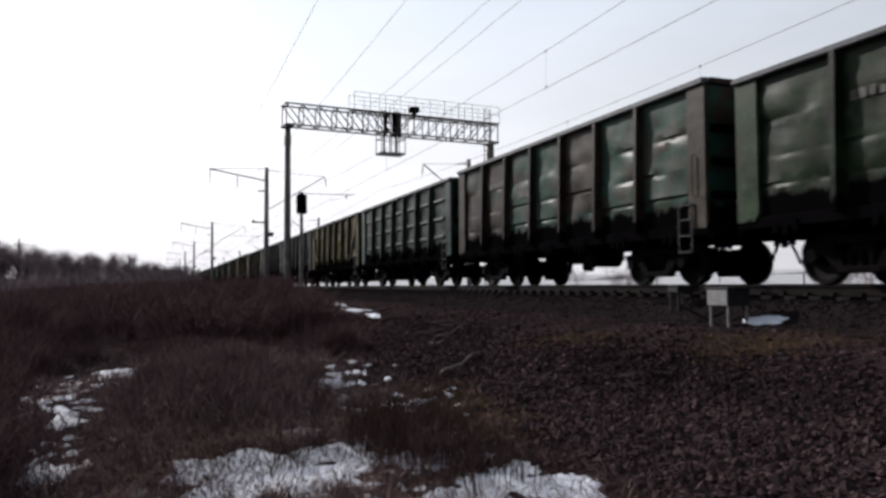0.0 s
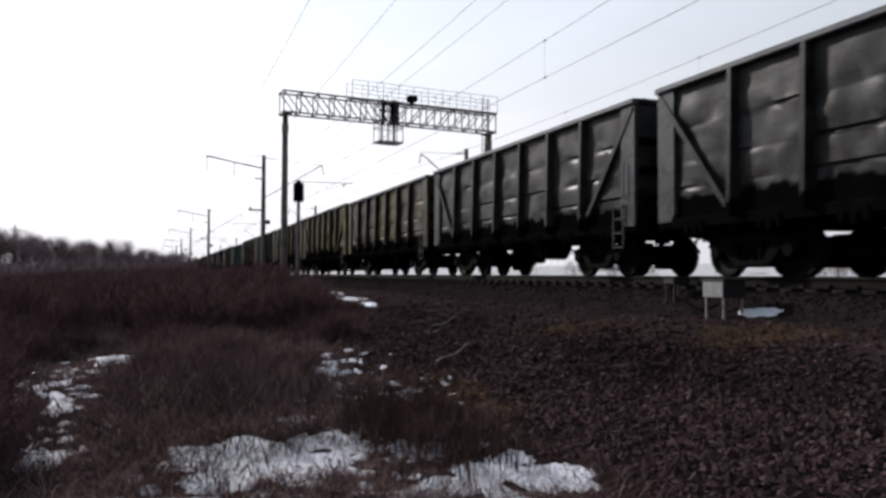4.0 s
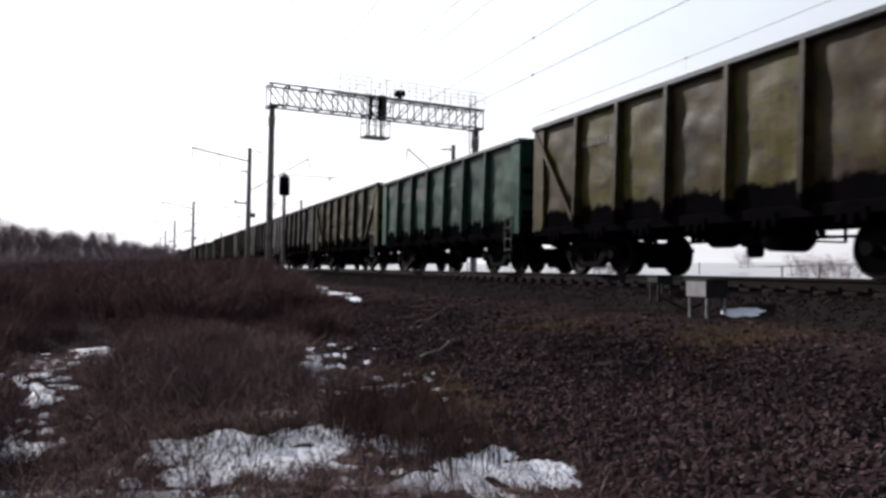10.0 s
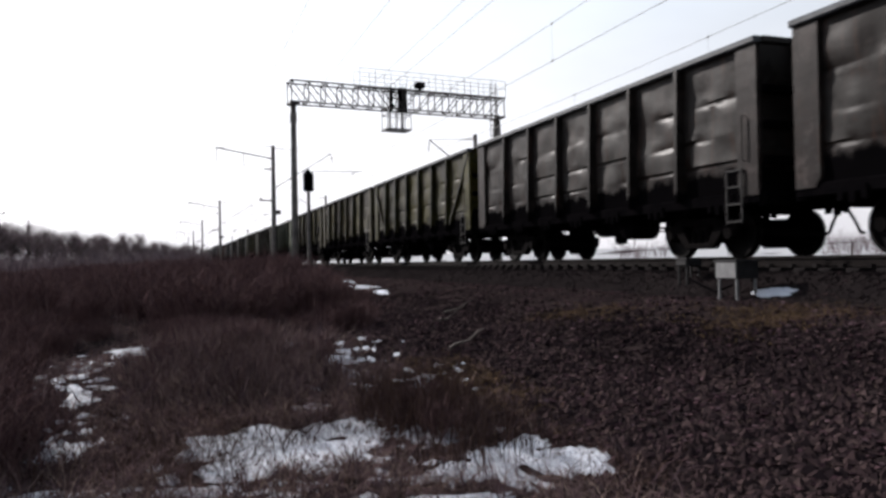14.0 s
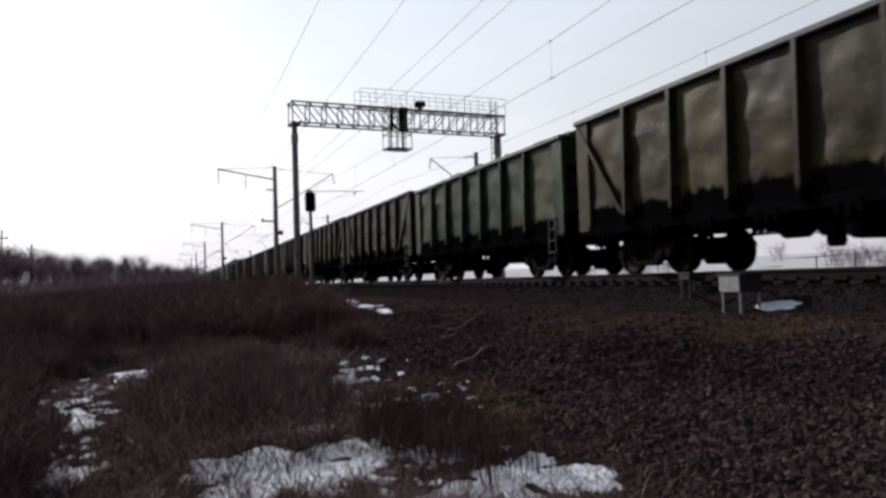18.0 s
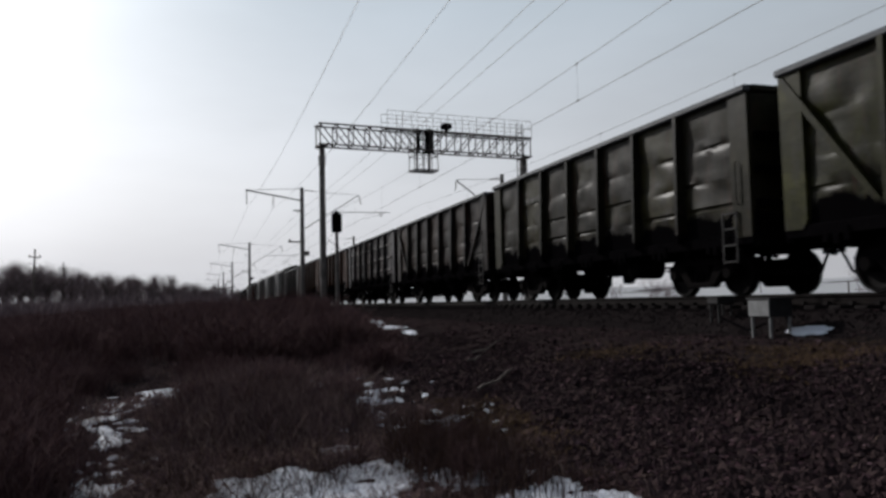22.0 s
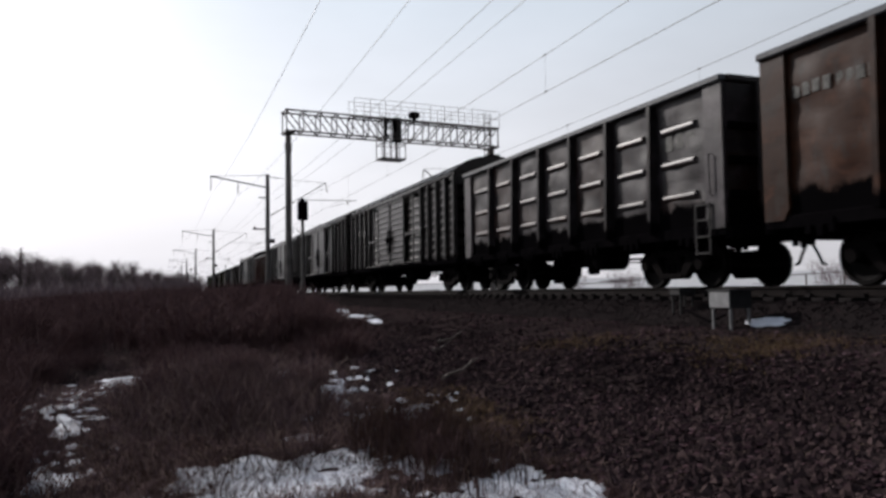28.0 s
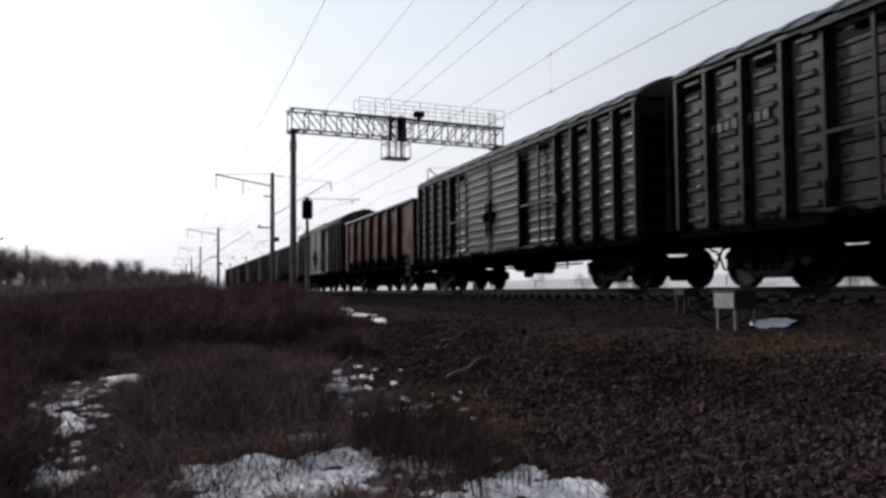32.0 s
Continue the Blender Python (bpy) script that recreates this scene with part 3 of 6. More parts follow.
def skin(y0, y1, z0, z1, kind, seed, nx=12, nz=16):
    """One bulged and dented side sheet, from y0 to y1, whose face looks to -x at x = 0; a lip round it gives it thickness."""
    ws = list(np.linspace(0, 1, nz + 1))
    for g in (0.22, 0.42, 0.68) if kind == "plank" else ():
        ws = [w for w in ws if abs(w - g) > 0.03] + [g - 0.018, g - 0.006, g + 0.006, g + 0.022]
    ws.sort()
    vs = []
    for w in ws:
        for u in np.linspace(0, 1, nx + 1):
            y, z = y0 + (y1 - y0) * u, z0 + (z1 - z0) * w
            vs.append((bulge(y, z, y0, y1, z0, z1, kind, seed), y, z))
    w, m = nx + 1, len(ws) - 1
    fs = [(j * w + i, (j + 1) * w + i, (j + 1) * w + i + 1, j * w + i + 1) for j in range(m) for i in range(nx)]
    rim = list(range(w)) + [j * w + nx for j in range(1, m + 1)] + [m * w + i for i in range(nx - 1, -1, -1)] + [j * w for j in range(m - 1, 0, -1)]
    k = len(vs)
    vs += [(0.06, vs[i][1], vs[i][2]) for i in rim]
    fs += [(rim[i], rim[(i + 1) % len(rim)], k + (i + 1) % len(rim), k + i) for i in range(len(rim))] + [tuple(range(k, k + len(rim)))]
    s = Shape().add(vs, fs)
    me = s.mesh("panel")
    me.shade_smooth()
    me.set_sharp_from_angle(angle=radians(30))
    return me


def rib_mesh(long, z0):
    """A pressed rib with slanting ends, lying along y."""
    sec = [(0.012, -0.075), (-0.034, -0.045), (-0.046, 0.0), (-0.034, 0.045), (0.012, 0.075)]
    h = long / 2
    vs = [(x, y + (0.07 if y < 0 else -0.07) * (x < 0), z0 + z) for y in (-h, h) for x, z in sec]
    fs = [(i, i + 1, i + 6, i + 5) for i in range(4)] + [(4, 3, 2, 1, 0), (5, 6, 7, 8, 9), (0, 5, 9, 4)]
    return Shape().add(vs, fs).mesh("rib")


GON_Y = [-6.53, -4.31, -2.59, -0.863, 0.863, 2.59, 4.31, 6.53]
GON_TOP = 3.80


def post_mesh(w=0.16, d=0.20, z0=1.14, z1=3.70, taper=0.5):
    """A hat-section side post, deeper at its foot; its face looks to -x."""
    s = Shape()
    vs = []
    for z, k in ((z0, 1.0), (z0 + 0.5, 1.0), (z1, taper + 0.25)):
        vs += [(0.0, -w / 2 - 0.04, z), (0.0, -w / 2, z), (-d * k, -w / 2 + 0.03, z), (-d * k, w / 2 - 0.03, z), (0.0, w / 2, z), (0.0, w / 2 + 0.04, z)]
    fs = [(r * 6 + i, r * 6 + i + 1, r * 6 + 7 + i, r * 6 + 6 + i) for r in (0, 1) for i in range(5)]
    fs += [(1, 2, 3, 4), (13, 14, 15, 16)]
    return s.add(vs, fs).mesh("post")


def corner_plate(sgn):
    """The flat wide plate at an end of the side, its lower inner corner cut off."""
    a, b = (0.0, 0.52) if sgn < 0 else (-0.52, 0.0)
    cut = [(a, 1.12), (b - 0.10, 1.12), (b, 1.28)] if sgn < 0 else [(a, 1.28), (a + 0.10, 1.12), (b, 1.12)]
    s = Shape().prism(cut + [(b, 3.69), (a, 3.69)], -0.085, 0.0)
    return s.mesh("corner_plate")


def gondola(style, braces, paint, shaded_paint, plate, label, seed, wheels, tall=3.8, stretch=1.0):
    g = thing("gondola_wagon", label, "freight wagon", group="wagons of the freight train")
    grow = Matrix.Translation((0, 0, 1.18)) @ Matrix.Diagonal((1, stretch, (tall - 1.18) / (GON_TOP - 1.18), 1)) @ Matrix.Translation((0, 0, -1.18))
    for sx in (-1, 1):
        turn = pose(sx * 1.43, 0, 0, 0, 0, 0 if sx < 0 else 180) @ grow
        side = part("side_wall", cached("top_rail", lambda: Shape().box(-0.15, 0.06, -6.57, 6.57, 3.68, GON_TOP, 0.025).mesh("side_wall")), TOPRAIL, g, "top rail of the side wall", turn)
        for i in range(7):
            me = cached(("skin", style, i), lambda: skin(GON_Y[i] + 0.02, GON_Y[i + 1] - 0.02, 1.18, 3.69, style, i + 1))
            part("panel", me, paint, side)
            if style == "ribbed":
                for z in (1.80, 2.44, 3.10):
                    end = i in (0, 6)
                    part("rib", cached(("rib", end, z), lambda: rib_mesh(1.15 if end else 1.08, z)), paint, side, "", pose(-0.02, (GON_Y[i] + GON_Y[i + 1]) / 2 + (0.28 if i == 0 else -0.28 if i == 6 else 0), 0))
        for i in range(8):
            if i in (0, 7):
                me = cached(("plate", i), lambda: corner_plate(-1 if i == 0 else 1))
                part("corner_plate", me, plate, side, "flat corner plate", pose(0, GON_Y[i], 0))
            else:
                part("post", cached("post", post_mesh), shaded_paint, side, "", pose(0, GON_Y[i], 0))
        if braces:
            for a, b in ((-6.45, -4.45), (6.45, 4.45)):
                part("diagonal_brace", cached(("brace", a), lambda: Shape().bar((-0.05, a, 3.62), (-0.07, b, 1.30), 0.11, 0.11).mesh("diagonal_brace")), shaded_paint, side)
        part("side_sill", cached("sill", lambda: Shape().box(-0.06, 0.06, -6.55, 6.55, 0.98, 1.19, 0.02).mesh("side_sill")), NEARBLACK, side, "sooty lower sill, shade in its colour")
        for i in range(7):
            part("hatch_latch", cached("latch", lambda: Shape().prism([(-0.28, 0.88), (-0.18, 0.88), (-0.16, 1.0), (-0.07, 1.0), (-0.05, 0.84), (0.05, 0.84), (0.07, 1.0), (0.16, 1.0), (0.18, 0.88), (0.28, 0.88), (0.26, 1.10), (-0.26, 1.10)], -0.09, 0.0).mesh("hatch_latch")), NEARBLACK, side, "", pose(0, (GON_Y[i] + GON_Y[i + 1]) / 2, 0))
    for sy in (-1, 1):
        e = part("end_wall", cached("end_wall", lambda: Shape().box(-1.44, 1.44, -0.03, 0.03, 1.15, 3.70).mesh("end_wall")), paint, g, "", pose(0, sy * 6.52 * stretch, 0, 0, 0, 0 if sy > 0 else 180) @ grow)
        for z in (1.7, 2.3, 2.9):
            part("stiffener", cached("stiffener", lambda: Shape().box(-1.42, 1.42, 0.03, 0.11, -0.07, 0.07, 0.02).mesh("stiffener")), paint, e, "", pose(0, 0, z))
        for x in (-0.7, 0.7):
            part("upright", cached("end_upright", lambda: Shape().box(-0.06, 0.06, 0.03, 0.13, 1.15, 3.68, 0.02).mesh("upright")), paint, e, "", pose(x, 0, 0))
        part("top_beam", cached("top_beam", lambda: Shape().box(-1.42, 1.42, -0.05, 0.10, 3.68, GON_TOP - 0.004, 0.02).mesh("top_beam")), paint, e)
        part("end_beam", cached("end_beam", lambda: Shape().box(-1.45, 1.45, -0.12, 0.10, 0.92, 1.17, 0.03).mesh("end_beam")), NEARBLACK, e)
        coupler(g, sy * 6.52 * stretch, sy)
        bogie(g, sy * 4.325 * stretch, wheels)
        lad = cached("ladder", lambda: Shape().bar((0, -0.2, 0.62), (0, -0.2, 1.62), 0.03, 0.03).bar((0, 0.2, 0.62), (0, 0.2, 1.62), 0.03, 0.03)
                     .bar((0, -0.2, 0.66), (0, 0.2, 0.66), 0.05, 0.03).bar((0, -0.2, 0.98), (0, 0.2, 0.98), 0.05, 0.03).bar((0, -0.2, 1.30), (0, 0.2, 1.30), 0.03, 0.03).bar((0, -0.2, 1.60), (0, 0.2, 1.60), 0.03, 0.03).mesh("ladder"))
        part("ladder", lad, LADDER, g, "bent grey steel step ladder", pose(-sy * -1.0 * -1.55, sy * -5.95 * stretch, 0))
        part("grab_handle", cached("grab", lambda: Shape().path([(0, -0.1, 1.75), (-0.07, -0.1, 1.78), (-0.07, -0.1, 2.55), (0, -0.1, 2.58)], 0.014).mesh("grab_handle")), shaded_paint, g, "", pose(-sy * -1.0 * -1.50, sy * -6.1 * stretch, 0, 0, 0, 0 if sy > 0 else 180))
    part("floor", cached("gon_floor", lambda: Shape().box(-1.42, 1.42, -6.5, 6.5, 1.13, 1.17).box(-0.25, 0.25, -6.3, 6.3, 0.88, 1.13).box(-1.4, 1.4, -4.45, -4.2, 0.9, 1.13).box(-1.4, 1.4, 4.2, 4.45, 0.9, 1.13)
         .box(-1.36, -0.3, -3.1, 3.1, 0.97, 1.13, 0.05).box(0.3, 1.36, -3.1, 3.1, 0.97, 1.13, 0.05).box(-1.4, 1.4, -2.7, -2.5, 0.98, 1.13).box(-1.4, 1.4, -0.97, -0.77, 0.98, 1.13).box(-1.4, 1.4, 0.77, 0.97, 0.98, 1.13).box(-1.4, 1.4, 2.5, 2.7, 0.98, 1.13).mesh("floor")), NEARBLACK, g, "sooty floor and underframe, shade in their colour", Matrix.Diagonal((1, stretch, 1, 1)))
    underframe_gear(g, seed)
    return g


BOX_X = 1.60
BOX_POSTS = [-7.9, -6.93, -5.95, -4.97, -4.08, 4.08, 4.97, 5.95, 6.93, 7.9]


def corrugated(y0, y1, z0, z1, count, depth, inset=0.04):
    """A sheet pressed into ribs; its face looks to -x."""
    vs, fs = [], []
    prof = []
    for i in range(count):
        a, b = z0 + (z1 - z0) * i / count, z0 + (z1 - z0) * (i + 1) / count
        h = b - a
        prof += [(a, 0), (a + 0.55 * h, 0), (a + 0.65 * h, -depth), (a + 0.85 * h, -depth)]
    prof.append((z1, 0))
    ends = [y0, y0 + inset, y0 + inset + 0.05, y1 - inset - 0.05, y1 - inset, y1]
    for y, k in zip(ends, (0, 0, 1, 1, 0, 0)):
        vs += [(d * k, y, z) for z, d in prof]
    n = len(prof)
    fs = [(r * n + i, (r + 1) * n + i, (r + 1) * n + i + 1, r * n + i + 1) for r in range(5) for i in range(n - 1)]
    s = Shape().add(vs, fs)
    s.add([(0.035, y0, z0), (0.035, y1, z0), (0.035, y1, z1), (0.035, y0, z1)], [(0, 1, 2, 3)])
    return s.mesh("panel")


def boxcar(paint, door_paint, label, seed, wheels):
    g = thing("covered_wagon", label, "freight wagon", group="wagons of the freight train")
    z0 = 1.12
    grow = Matrix.Translation((0, 0, 1.05)) @ Matrix.Diagonal((1, 1, 1.055, 1)) @ Matrix.Translation((0, 0, -1.05))
    for sx in (-1, 1):
        turn = pose(sx * (BOX_X - 0.11), 0, 0, 0, 0, 0 if sx < 0 else 180) @ grow
        side = part("side_wall", cached("eave", lambda: Shape().box(-0.12, 0.05, -7.92, 7.92, 4.0, 4.12, 0.03).mesh("side_wall")), paint, g, "eaves beam of the side", turn)
        part("side_sill", cached("box_sill", lambda: Shape().box(-0.06, 0.05, -7.9, 7.9, 0.98, 1.16, 0.02).mesh("side_sill")), NEARBLACK, side, "sooty lower sill, shade in its colour")
        for i in range(9):
            if i == 4:
                continue
            a, b = BOX_POSTS[i], BOX_POSTS[i + 1]
            part("panel", cached(("box_panel", i), lambda: corrugated(a + 0.05, b - 0.05, z0, 4.0, 10, 0.045, 0.17)), paint, side)
        for y in BOX_POSTS:
            part("post", cached("box_post", lambda: post_mesh(0.13, 0.15, 1.17, 4.0, 0.7)), paint, side, "", pose(0, min(7.82, max(-7.82, y)), 0))
        # recessed doorway wall behind the two sliding doors
        part("door_pocket", cached("pocket", lambda: corrugated(-4.0, 4.0, z0, 4.0, 10, 0.03)), paint, side, "", pose(0.02, 0, 0))
        for a, b in ((-1.92, 0.25), (0.31, 2.38)):
            d = part("sliding_door", cached(("door", a), lambda: corrugated(a + 0.06, b - 0.06, 1.30, 3.86, 11, 0.06)), door_paint, side, "sliding door with horizontal ribs", pose(-0.13, 0, 0))
            part("door_frame", cached(("door_frame", a), lambda: Shape().box(-0.05, 0.04, a, a + 0.08, 1.26, 3.9, 0.015).box(-0.05, 0.04, b - 0.08, b, 1.26, 3.9, 0.015).box(-0.05, 0.04, a + 0.08, b - 0.08, 1.24, 1.31, 0.015).box(-0.05, 0.04, a + 0.08, b - 0.08, 3.85, 3.92, 0.015).mesh("door_frame")), paint, d)
            part("latch", cached(("latch", a), lambda: Shape().bar((-0.08, b - 0.16 if a < 0 else a + 0.12, 1.7), (-0.09, b - 0.16 if a < 0 else a + 0.12, 2.7), 0.05, 0.05)
                 .box(-0.12, -0.02, b - 0.3 if a < 0 else a + 0.02, b - 0.02 if a < 0 else a + 0.34, 2.12, 2.4, 0.03).bar((-0.12, b - 0.4 if a < 0 else a + 0.1, 2.2), (-0.12, b - 0.05 if a < 0 else a + 0.5, 2.28), 0.05, 0.05).mesh("latch")), NEARBLACK, d)
        part("door_rail", cached("door_rail", lambda: Shape().box(-0.24, -0.16, -4.4, 4.4, 1.12, 1.22, 0.015).box(-0.22, -0.10, -4.4, 4.4, 3.93, 3.99, 0.015).mesh("door_rail")), paint, side, "rail on which the doors slide")
        for y in np.arange(-1.75, 2.3, 0.52):
            part("roller", cached("roller", lambda: Shape().box(-0.23, -0.13, -0.13, 0.13, 3.90, 3.97, 0.02).mesh("roller")), door_paint, side, "", pose(0, float(y), 0))
        for y in (-4.08, -3.13, 3.13, 4.08):
            part("stanchion", cached("stanchion", lambda: Shape().bar((-0.12, 0, 1.2), (-0.12, 0, 3.95), 0.06, 0.06).mesh("stanchion")), paint, side, "", pose(0, y, 0))
        part("hand_rail", cached("hand_rail", lambda: Shape().bar((-0.13, 2.45, 2.36), (-0.13, 4.08, 2.36), 0.06, 0.06).bar((-0.13, -4.08, 2.36), (-0.13, -2.0, 2.36), 0.06, 0.06).box(-0.2, -0.1, -4.3, -4.0, 2.2, 2.45, 0.03).mesh("hand_rail")), paint, side)

    def roof_mesh():
        vs, fs = [], []
        ang = np.linspace(-1, 1, 15)
        rows = []
        y = -7.95
        while y < 7.94:
            rows += [(y, 0.0), (y + 0.10, 0.0), (y + 0.18, 0.035), (y + 0.42, 0.035), (y + 0.50, 0.0)]
            y += 1.06
        rows.append((7.95, 0.0))
        for y, d in rows:
            for a in ang:
                vs.append((a * 1.66, y, 4.11 + d + 0.56 * (1 - abs(a) ** 2.2)))
        n = len(ang)
        fs = [(r * n + i, r * n + i + 1, (r + 1) * n + i + 1, (r + 1) * n + i) for r in range(len(rows) - 1) for i in range(n - 1)]
        fs += [tuple(range(n)), tuple(range((len(rows) - 1) * n, len(rows) * n))]
        s = Shape().add(vs, fs)
        me = s.mesh("roof")
        return me
    roof = part("roof", cached("roof", roof_mesh), door_paint, g, "arched sheet roof with pressed ribs", grow)
    part("roof_walk", cached("roof_walk", lambda: Shape().box(-0.25, 0.25, -7.9, 7.9, 4.70, 4.74).mesh("roof_walk")), NEARBLACK, roof)
    for y in np.arange(-7.4, 7.5, 2.12):
        part("roof_hump", cached("hump", lambda: Shape().prism([(-0.36, 0.0), (-0.28, 0.07), (0.28, 0.07), (0.36, 0.0)], -1.6, -0.8).mesh("roof_hump")), door_paint, roof, "", pose(0, float(y), 4.16, 0, -14, 0))
    for sy in (-1, 1):
        e = part("end_wall", cached("box_end", lambda: Shape().box(-1.5, 1.5, -0.03, 0.03, 1.05, 4.12).mesh("end_wall")), paint, g, "", pose(0, sy * 7.84, 0, 0, 0, 0 if sy > 0 else 180) @ grow)
        for z in np.arange(1.5, 4.0, 0.42):
            part("stiffener", cached("box_stiffener", lambda: Shape().box(-1.48, 1.48, 0.03, 0.07, -0.06, 0.06, 0.015).mesh("stiffener")), paint, e, "", pose(0, 0, float(z)))
        for x in (-0.8, 0.8):
            part("upright", cached("box_upright", lambda: Shape().box(-0.07, 0.07, 0.03, 0.14, 1.05, 4.1, 0.02).mesh("upright")), paint, e, "", pose(x, 0, 0))
        part("end_beam", cached("end_beam", lambda: None), NEARBLACK, e)
        coupler(g, sy * 7.84, sy)
        bogie(g, sy * 5.95, wheels)
        part("step", cached("step", lambda: Shape().bar((0, -0.2, 0.6), (0, -0.2, 1.1), 0.03, 0.03).bar((0, 0.2, 0.6), (0, 0.2, 1.1), 0.03, 0.03).bar((0, -0.2, 0.62), (0, 0.2, 0.62), 0.08, 0.03).mesh("step")), NEARBLACK, g, "", pose(-1.5, sy * 7.4, 0))
    part("floor", cached("box_floor", lambda: Shape().box(-1.5, 1.5, -7.8, 7.8, 1.02, 1.12).box(-0.25, 0.25, -7.8, 7.8, 0.82, 1.02).box(-1.4, 1.4, -6.3, -5.9, 0.85, 1.02).box(-1.4, 1.4, 5.9, 6.3, 0.85, 1.02).mesh("floor")), NEARBLACK, g, "sooty floor and underframe, shade in their colour")
    underframe_gear(g, seed)
    return g


# paint of the wagons: base tone, faded tone, repainted tone, patch share, rust share
TONES = {
    "olive": ((0.01613, 0.01518, 0.009487), (0.03226, 0.03036, 0.01424), (0.05882, 0.05313, 0.01708), 0.6, 0.5),
    "green": ((0.0128, 0.0222, 0.0136), (0.0240, 0.0365, 0.0225), (0.05376, 0.05594, 0.02419), 0.4, 0.4),
    "teal": ((0.0068, 0.0270, 0.0205), (0.0145, 0.0420, 0.0320), (0.032, 0.058, 0.046), 0.35, 0.4),
    "sea": ((0.0105, 0.0205, 0.0180), (0.0225, 0.0325, 0.0290), (0.036, 0.052, 0.043), 0.5, 0.5),
    "wine": ((0.0205, 0.0125, 0.0120), (0.034, 0.030, 0.025), (0.026, 0.070, 0.054), 0.9, 0.6),
    "yellow": ((0.030, 0.026, 0.012), (0.046, 0.039, 0.017), (0.085, 0.076, 0.024), 0.75, 0.6),
    "ochre": ((0.027, 0.020, 0.012), (0.043, 0.034, 0.017), (0.078, 0.072, 0.024), 0.85, 0.7),
    "grey": ((0.01708, 0.01803, 0.01993), (0.03415, 0.03511, 0.037), (0.05218, 0.05313, 0.05313), 0.6, 0.45),
    "khaki": ((0.01897, 0.01708, 0.01234), (0.03605, 0.03226, 0.01993), (0.06831, 0.06072, 0.02087), 0.6, 0.5),
    "brown": ((0.01328, 0.01044, 0.009487), (0.02561, 0.02183, 0.02087), (0.04744, 0.04459, 0.04269), 0.6, 0.5),
    "dusk": ((0.0092, 0.0086, 0.0062), (0.0160, 0.0150, 0.0100), (0.036, 0.034, 0.017), 0.5, 0.5),
    "umber": ((0.0095, 0.0072, 0.0068), (0.0165, 0.0130, 0.0122), (0.034, 0.023, 0.017), 0.6, 0.5),
    "moss": ((0.0150, 0.0150, 0.0085), (0.0260, 0.0260, 0.0120), (0.042, 0.043, 0.016), 0.5, 0.4),
    "silver": ((0.01745, 0.01451, 0.0162), (0.02929, 0.02546, 0.02804), (0.02804, 0.01125, 0.008099), 0.5, 0.4),
    "rust": ((0.02789, 0.01166, 0.00807), (0.03786, 0.01613, 0.01076), None, 0.5, 0.45),
    "tan": ((0.0330, 0.0150, 0.0102), (0.0415, 0.0205, 0.0138), None, 0.4, 0.35),
    "red": ((0.03226, 0.009487, 0.00759), (0.03985, 0.01234, 0.009487), None, 0.4, 0.35),
}
P, PLATE, SHADED = {}, {}, {}
for tone, (c1, c2, c3, patch, rusty) in TONES.items():
    shine = dict(rough=0.5, gloss=0.12) if tone == "silver" else {}
    c1, c2, c3 = [q and tuple(0.55 * max(0.3 * p, p + 0.35 * (p - sum(q) / 3)) for p in q) for q in (c1, c2, c3)]
    P[tone] = wagon_paint(tone + " wagon paint", c1, c2, patch=patch, rusty=rusty, c3=c3, **shine)
    # posts: shade of their side faces put into a darker copy of the paint
    SHADED[tone] = wagon_paint(tone + " shaded post paint", tuple(q * 0.62 for q in c1), tuple(q * 0.75 for q in c2), patch=0.4, rusty=rusty * 0.7, soot=1.36)
    k = 0.62 if tone in ("tan", "rust", "red") else 1.0
    PLATE[tone] = wagon_paint(tone + " corner plate paint", tuple(1.25 * k * q for q in c2), tuple(1.6 * k * q for q in c2), patch=0.2, rusty=rusty * 0.6, soot=1.05, **shine)
P["box"] = wagon_paint("grey brown boxcar paint", (0.0058, 0.0048, 0.0050), (0.0094, 0.0078, 0.0078), patch=0.6, rusty=0.35, soot=1.22, rough=0.36, gloss=0.11)
P["boxdoor"] = wagon_paint("lighter boxcar door paint", (0.0086, 0.0071, 0.0071), (0.0122, 0.0102, 0.0100), patch=0.5, rusty=0.3, soot=1.0, rough=0.36, gloss=0.13)
G, B = "gondola", "boxcar"
